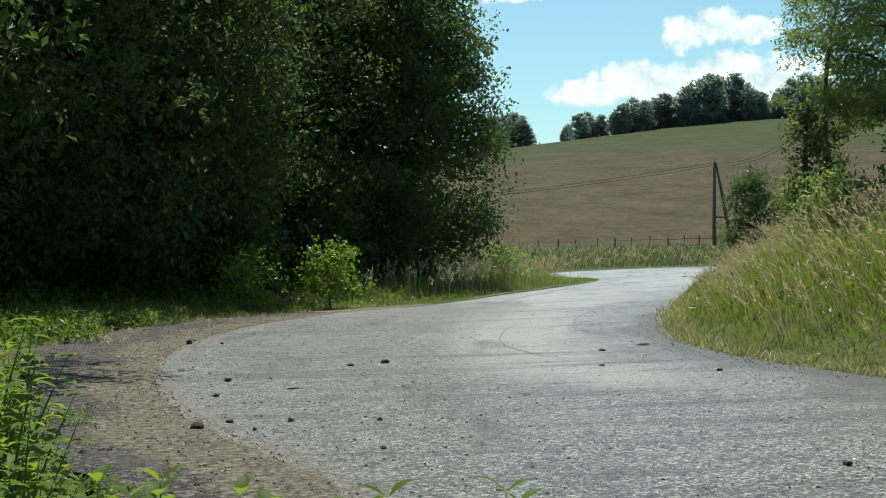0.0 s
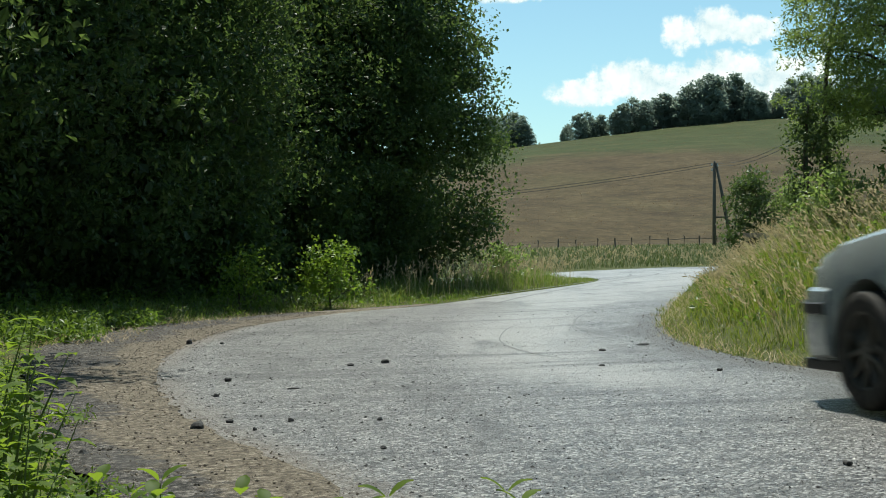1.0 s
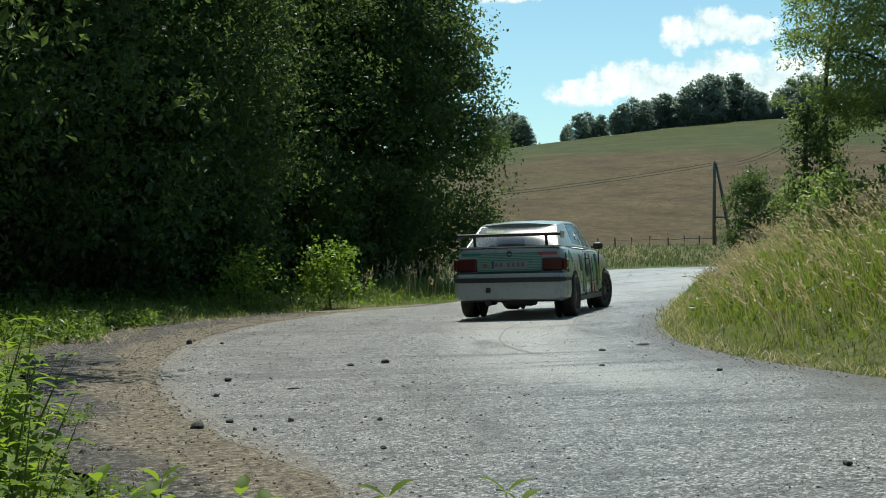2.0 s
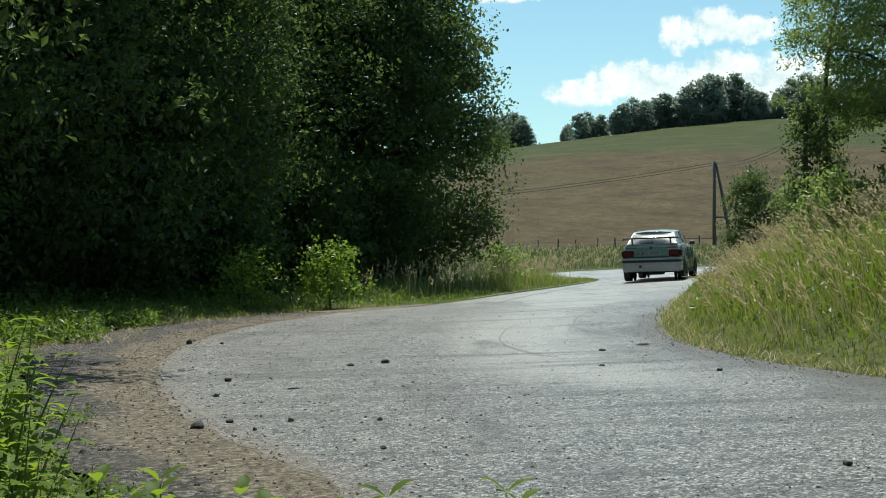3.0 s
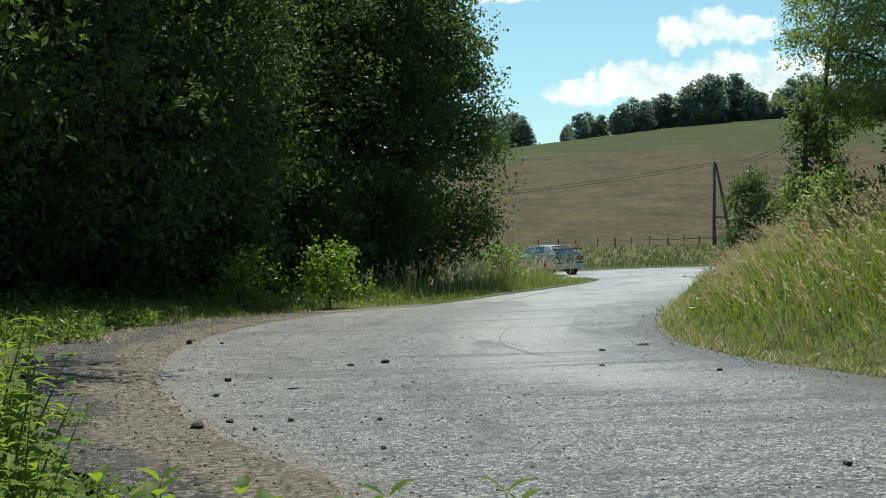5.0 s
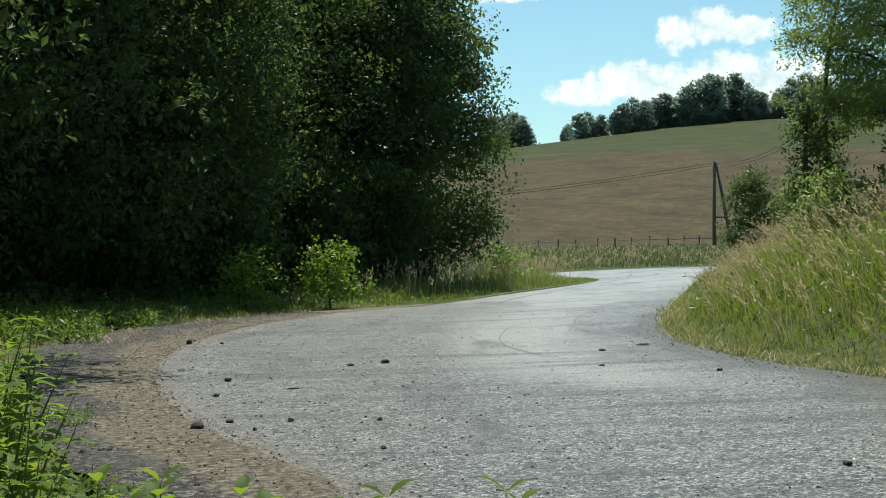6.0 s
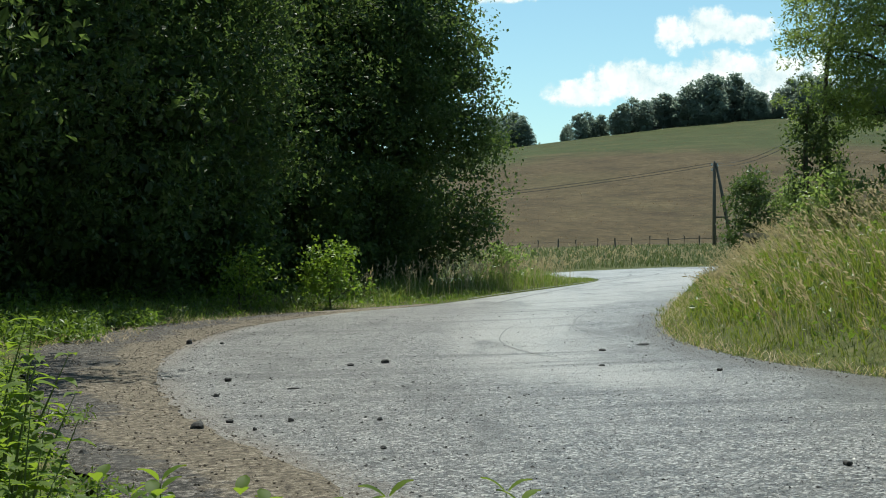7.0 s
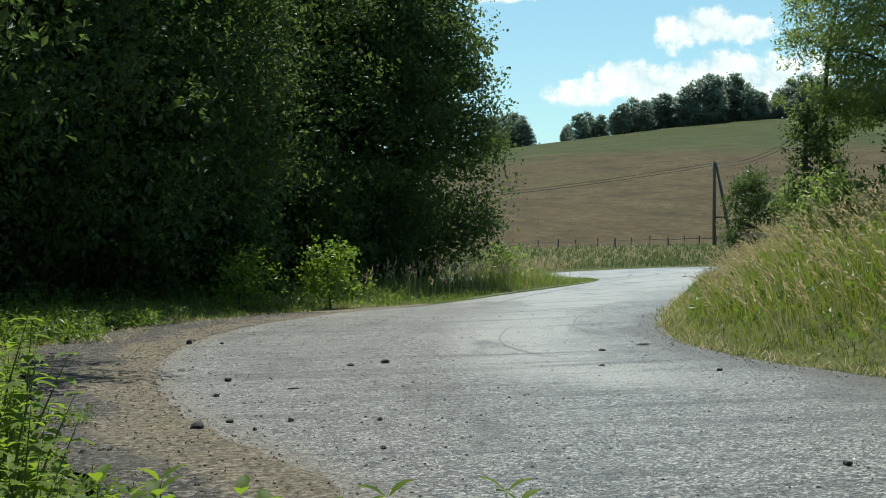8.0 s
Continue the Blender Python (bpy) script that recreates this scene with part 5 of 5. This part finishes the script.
    strip_bm = loft([(-2.145, 0.70, 0.475, 0.54), (-2.135, 0.77, 0.475, 0.54), (-2.07, 0.825, 0.475, 0.54), (-1.74, 0.845, 0.475, 0.54)], [(0, 0), (0.97, 0), (1, 0.2), (1, 0.8), (0.97, 1), (0, 1)])
    part("rub_strip", strip_bm, BLACK, rear_bumper, "black rubber bumper strip")
    part("gap", block(-0.78, 0.78, -2.1, -1.95, 0.6, 0.612), BLACK, rear_bumper)
    part("tow_eye", block(-0.34, -0.26, -2.142, -2.11, 0.33, 0.41, 0.025, 4), BLACK, rear_bumper, "dark towing eye recess")
    part("valance", block(-0.72, 0.72, -2.05, -1.62, 0.2, 0.27, 0.02), BLACK, root, "black underside")
    part("undertray", block(-0.56, 0.56, -1.7, 1.9, 0.19, 0.32, 0.02), INSIDE, root, "dark underside")
    bm = bmesh.new()
    tube(bm, [(-0.3, -1.75, 0.2), (-0.3, -2.0, 0.2), (-0.3, -2.16, 0.195)], [0.045] * 3, 14)
    part("exhaust", bm, STEEL, root, "dull steel exhaust pipe")
    part("silencer", block(-0.12, 0.32, -1.95, -1.6, 0.14, 0.26, 0.05, 3), STEEL, root, "dull steel silencer")
    hatch = part("hatch_panel", block(-0.47, 0.47, -2.045, -2.0, 0.615, 0.88, 0.008), GREEN, root, "green graphic on the tailgate")
    for k in range(11):
        z = 0.63 + 0.0225 * k
        part("stripe", block(-0.465, 0.465, -2.0475, -2.04, z, z + 0.0115), PALE_GREEN, hatch)
    plate = part("number_plate", block(-0.26, 0.26, -2.06, -2.04, 0.665, 0.775, 0.004), PLATE, root, "white number plate with unreadable marks")
    part("band", block(-0.257, -0.222, -2.063, -2.055, 0.669, 0.771), BLUE, plate, "blue band")
    for x in (-0.19, -0.12, -0.01, 0.06, 0.13, 0.2):
        part("mark", block(x - 0.022, x + 0.022, -2.063, -2.055, 0.69, 0.75), MARK, plate, "dark bar")
    bm = lathe([(0, 0.001), (0.01, 0.035), (0.004, 0.042), (0, 0.042)], 20)
    bmesh.ops.transform(bm, verts=bm.verts, matrix=Matrix.Translation((0, -2.04, 0.865)) @ Matrix.Rotation(-math.pi / 2, 4, "Z"))
    part("badge", bm, BLACK, root, "round dark badge")
    for s in (-1, 1):
        x0, x1 = sorted((s * 0.48, s * 0.772))
        lamp = part("tail_light", block(x0, x1, -2.058, -1.95, 0.625, 0.805, 0.02), SMOKE, root, "dark red tail light")
        part("lens", block(*sorted((s * 0.5, s * 0.6)), -2.062, -2.05, 0.645, 0.70, 0.006), SMOKE, lamp, "red lens")
        part("corner", block(*sorted((s * 0.755, s * 0.835)), -2.035, -1.86, 0.63, 0.80, 0.03), SMOKE, lamp, "dark red lens")
        part("sticker", block(*sorted((s * 0.42, s * 0.70)), -2.048, -2.03, 0.845, 0.885), RED if s > 0 else GREEN, root, "red sponsor patch" if s > 0 else "green sponsor patch")
    part("patch", block(-0.385, -0.325, -2.053, -2.04, 0.685, 0.735), RED, root, "small faded red emblem")
    part("deck_lip", block(-0.735, 0.735, -2.03, -1.89, 0.955, 0.975, 0.008), WHITE, root, "white tailgate lip")

    # wing
    prof = [(-0.12, 0.012), (-0.115, 0.03), (-0.06, 0.036), (0.04, 0.028), (0.11, 0.008), (0.12, -0.002), (0.04, -0.01), (-0.06, -0.012)]
    bm = bmesh.new()
    rings = [[bm.verts.new((x, -1.96 + py, 1.118 + pz + 0.02 * (py + 0.12))) for py, pz in prof] for x in np.linspace(-0.76, 0.76, 5)]
    for a, b2 in zip(rings, rings[1:]):
        for k in range(8):
            bm.faces.new((a[k], a[(k + 1) % 8], b2[(k + 1) % 8], b2[k]))
    wing = part("rear_wing", bm, BLACK, root, "black rear wing blade", True)
    for s in (-1, 1):
        part("end_plate", block(*sorted((s * 0.76, s * 0.772)), -2.1, -1.83, 1.073, 1.168, 0.005), WHITE if s > 0 else BLACK, wing, "wing end plate")
        bm = bmesh.new()
        tube(bm, [(s * 0.53, -1.93, 0.965), (s * 0.53, -1.95, 1.05), (s * 0.53, -1.97, 1.122)], [0.026, 0.02, 0.026], 8)
        part("support", bm, BLACK, wing, "black wing support")

    # sides
    for s in (-1, 1):
        side = lambda y0, y1, z0, z1, m, nm, lab: part(nm, block(*sorted((s * 0.815, s * 0.8345)), y0, y1, z0, z1, 0.002), m, root, lab)
        side(0.778, 0.787, 0.24, 0.86, BLACK, "door_gap", "dark door gap")
        side(-0.472, -0.463, 0.24, 0.86, BLACK, "door_gap", "dark door gap")
        side(-0.46, 0.775, 0.238, 0.247, BLACK, "door_gap", "dark door gap")
        side(-0.9, 0.98, 0.43, 0.445, BLACK, "side_strip", "black rubbing strip")
        flash(s, 0.98, 0.84, 0.42, 0.76, -0.1, YELLOW, root, "yellow vinyl flash")
        flash(s, 0.74, 0.6, 0.28, 0.84, -0.25, GREEN, root, "dark green vinyl flash")
        flash(s, 0.56, 0.5, 0.3, 0.84, -0.25, BLACK, root, "black vinyl flash")
        flash(s, 0.42, 0.16, 0.46, 0.8, -0.2, GREEN, root, "dark green vinyl flash")
        flash(s, 0.4, 0.3, 0.27, 0.4, 0.1, ORANGE, root, "orange vinyl flash")
        flash(s, 0.06, -0.04, 0.26, 0.84, -0.22, BLACK, root, "black vinyl flash")
        flash(s, -0.1, -0.4, 0.5, 0.7, 0.2, BLACK, root, "black vinyl flash")
        flash(s, -0.55, -0.72, 0.28, 0.82, -0.2, GREEN, root, "dark green vinyl flash")
        flash(s, -0.78, -0.92, 0.6, 0.84, -0.3, BLACK, root, "black vinyl flash")
        flash(s, -1.74, -1.9, 0.6, 0.87, -0.2, GREEN, root, "dark green vinyl flash")
        flash(s, -1.66, -1.72, 0.66, 0.88, 0.5, GREEN, root, "green zigzag vinyl stripe")
        flash(s, -1.5, -1.56, 0.74, 0.9, -0.9, GREEN, root, "green zigzag vinyl stripe")
        flash(s, -1.8, -1.86, 0.63, 0.7, 0.9, PALE_GREEN, root, "pale green vinyl stripe")
        flash(s, 1.02, 0.3, 0.3, 0.36, 0.0, GREEN, root, "green vinyl band along the sill")
        part("door_handle", block(*sorted((s * 0.81, s * 0.846)), -0.36, -0.2, 0.765, 0.79, 0.008), BLACK, root, "black door handle")
        part("sill", block(*sorted((s * 0.70, s * 0.838)), -0.98, 0.98, 0.17, 0.24, 0.015), BLACK, root, "black side sill")
        bm = block(-0.08, 0.08, -0.05, 0.06, -0.055, 0.055, 0.045, 4)
        bmesh.ops.transform(bm, verts=bm.verts, matrix=Matrix.Translation((s * 0.845, 0.62, 0.965)))
        mirror = part("mirror", bm, BLACK, root, "black door mirror", True)
        part("mirror_glass", block(s * 0.845 - 0.055, s * 0.845 + 0.055, 0.563, 0.572, 0.935, 0.995, 0.004), SMOKE_GLASS, mirror)
        part("arm", block(*sorted((s * 0.74, s * 0.84)), 0.6, 0.66, 0.93, 0.955), BLACK, mirror)
        part("headlight", block(*sorted((s * 0.36, s * 0.70)), 1.94, 2.06, 0.56, 0.68, 0.02), CLEAR, root, "clear headlight")
        for y in (1.35, -1.35):
            bm = bmesh.new()
            bmesh.ops.create_cone(bm, cap_ends=True, segments=28, radius1=0.35, radius2=0.35, depth=0.02, matrix=Matrix.Translation((s * 0.575, y, 0.315)) @ Matrix.Rotation(math.pi / 2, 4, "Y"))
            part("arch_liner", bm, INSIDE, root, "dark wheel arch lining")
    # window stickers
    for s in (-1, 1):
        for k, (mt, z) in enumerate(((RED, 1.17), (CLEAR, 1.12), (RED, 1.07))):
            bm = block(-0.006, 0.006, -0.09, 0.09, -0.02, 0.02)
            bmesh.ops.transform(bm, verts=bm.verts, matrix=Matrix.Translation((s * (0.772 - (z - 0.95) * 0.52 + 0.006), -0.62, z)) @ Matrix.Rotation(-s * 0.47, 4, "Y"))
            part("window_sticker", bm, mt, root, "red and white window sticker")
    bm = block(-0.13, 0.13, -0.03, 0.03, -0.004, 0.004)
    bmesh.ops.transform(bm, verts=bm.verts, matrix=Matrix.Translation((-0.33, -1.52, 1.188)) @ Matrix.Rotation(0.56, 4, "X"))
    part("window_sticker", bm, YELLOW_FILM, root, "yellow window sticker")
    fb = loft([(1.72, 0.838, 0.19, 0.57), (1.95, 0.82, 0.17, 0.57), (2.1, 0.74, 0.18, 0.55), (2.16, 0.6, 0.2, 0.52)], [(0, 0), (0.9, 0), (0.985, 0.08), (1, 0.3), (1, 0.75), (0.985, 0.95), (0.95, 1), (0, 1)])
    front_bumper = part("front_bumper", fb, WHITE, root, "white front bumper", True)
    front_bumper.data.set_sharp_from_angle(angle=radians(35))
    sb = loft([(1.74, 0.85, 0.42, 0.5), (1.95, 0.83, 0.42, 0.5), (2.11, 0.755, 0.42, 0.5), (2.18, 0.6, 0.42, 0.5)], [(0, 0), (0.97, 0), (1, 0.2), (1, 0.8), (0.97, 1), (0, 1)])
    part("rub_strip", sb, BLACK, front_bumper, "black rubber bumper strip")
    part("splitter", block(-0.74, 0.74, 1.75, 2.14, 0.12, 0.18, 0.012), BLACK, front_bumper, "black front splitter")
    for ob in root.children:
        ob.location.z += 0.04
        ob.scale.z = 1.035
    wheels = []
    for y in (1.35, -1.35):
        for s in (-1, 1):
            wheels.append((wheel(root), (s * 0.752, y, 0.31), y > 0))
    return root, wheels


def wheel(root):
    hub = new("wheel")
    hub.parent = root
    tagged(hub, "black tyre on a dull alloy rim")
    tyre = part("tyre", lathe([(-0.095, 0.205), (-0.103, 0.25), (-0.1, 0.287), (-0.085, 0.305), (-0.04, 0.31), (0.04, 0.31), (0.085, 0.305), (0.1, 0.287), (0.103, 0.25), (0.095, 0.205), (0.06, 0.2), (-0.06, 0.2), (-0.095, 0.205)], 36), RUBBER, hub, smooth=True)
    bm = lathe([(-0.09, 0.208), (-0.085, 0.192), (-0.06, 0.19), (0.06, 0.19), (0.085, 0.192), (0.09, 0.208)], 32)
    for k in range(10):
        a = 2 * math.pi * k / 10
        for x in (-0.062, 0.062):
            tube(bm, [(x * 1.1, 0.04 * math.cos(a), 0.04 * math.sin(a)), (x, 0.12 * math.cos(a), 0.12 * math.sin(a)), (x * 1.15, 0.195 * math.cos(a), 0.195 * math.sin(a))], [0.02, 0.015, 0.018], 5)
    for x in (-0.07, 0.07):
        bmesh.ops.create_cone(bm, cap_ends=True, segments=16, radius1=0.055, radius2=0.055, depth=0.03, matrix=Matrix.Translation((x, 0, 0)) @ Matrix.Rotation(math.pi / 2, 4, "Y"))
    bmesh.ops.create_cone(bm, cap_ends=True, segments=24, radius1=0.15, radius2=0.15, depth=0.02, matrix=Matrix.Rotation(math.pi / 2, 4, "Y"))
    part("rim", bm, ALLOY, hub, "dull grey alloy rim")
    return hub


car, WHEELS = rally_car()

# ---- what moves ----
CAR_PATH = [(0.0, 9.9, -8.4, 27), (0.3, 7.7, -4.0, 26), (0.6, 5.65, 0.2, 23), (0.8, 4.4, 2.95, 19.5), (0.9, 3.9, 4.15, 16.5), (1.0, 3.31, 5.55, 14.0), (1.1, 2.68, 7.1, 11.7), (1.2, 2.1, 8.9, 9.0), (1.3, 1.67, 10.35, 7.2),
            (1.4, 1.34, 11.8, 5.3), (1.5, 1.11, 13.15, 2.6), (1.6, 1.02, 14.6, -2.6), (1.7, 1.08, 16.1, -8.2), (1.95, 1.4, 19.6, -15.0), (2.25, 2.4, 24.8, -19.3), (2.5, 3.6, 29.2, -20.5),
            (2.8, 5.32, 34.9, -18.6), (3.0, 6.4, 38.0, -17.0), (3.2, 7.15, 40.6, -14.2), (3.5, 8.3, 44.4, -9.4), (3.8, 9.02, 48.5, -5.7), (4.0, 9.22, 51.3, -2.0), (4.2, 9.05, 53.8, 4.0),
            (4.4, 8.5, 56.2, 9.5), (4.6, 7.55, 58.3, 15.5), (4.7, 6.95, 59.3, 19.0), (5.0, 4.7, 61.5, 34), (5.4, 1.1, 63.3, 55), (5.8, -2.7, 64.4, 68), (6.4, -8.8, 65.7, 76), (7.2, -17.1, 67.5, 77), (8.0, -25.6, 69.4, 77)]


def on_road(x, y, yaw):
    """The car's pose with its four wheels on the road."""
    c, s = math.cos(radians(yaw)), math.sin(radians(yaw))
    hgt = lambda a, b2: float(road_level(x + c * a - s * b2, y + s * a + c * b2)) + float(hill(x + c * a - s * b2, y + s * a + c * b2)) + 0.006
    fl, fr, rl, rr = hgt(-0.75, 1.35), hgt(0.75, 1.35), hgt(-0.75, -1.35), hgt(0.75, -1.35)
    z = (fl + fr + rl + rr) / 4
    pitch = math.atan2((fl + fr - rl - rr) / 2, 2.7)
    roll = 0.55 * math.atan2((fr + rr - fl - rl) / 2, 1.5)      # the body leans out of the camber
    return Matrix.Translation((x, y, z)) @ Euler((0, 0, radians(yaw))).to_matrix().to_4x4() @ Euler((pitch, -roll, 0)).to_matrix().to_4x4()


def motions():
    walk(car, [(t, on_road(x, y, a)) for t, x, y, a in CAR_PATH])
    for ob in CLOUDS:
        m = ob.matrix_basis.copy()
        walk(ob, [(0.0, m), (8.0, Matrix.Translation((ob["drift"], 0, 0)) @ m)])
    run = [0.0]
    for (t0, x0, y0, a0), (t1, x1, y1, a1) in zip(CAR_PATH, CAR_PATH[1:]):
        run.append(run[-1] + math.hypot(x1 - x0, y1 - y0))
    for wheel, at, steer in WHEELS:
        rows, n = [], 240
        for i in range(n + 1):
            t = 8.0 * i / n
            s = float(np.interp(t, [r[0] for r in CAR_PATH], run))
            turn = float(np.interp(t, [0, 0.9, 1.2, 1.5, 2.0, 2.8, 3.5, 4.0, 4.7, 5.6, 8.0], [0, -4, -8, -14, -12, -2, 4, 10, 14, 8, 0])) if steer else 0.0
            rows.append((t, Matrix.Translation(at) @ pose(0, 0, 0, 0, 0, turn) @ Matrix.Rotation(-s / 0.36, 4, "X")))
        walk(wheel, rows)


motions()
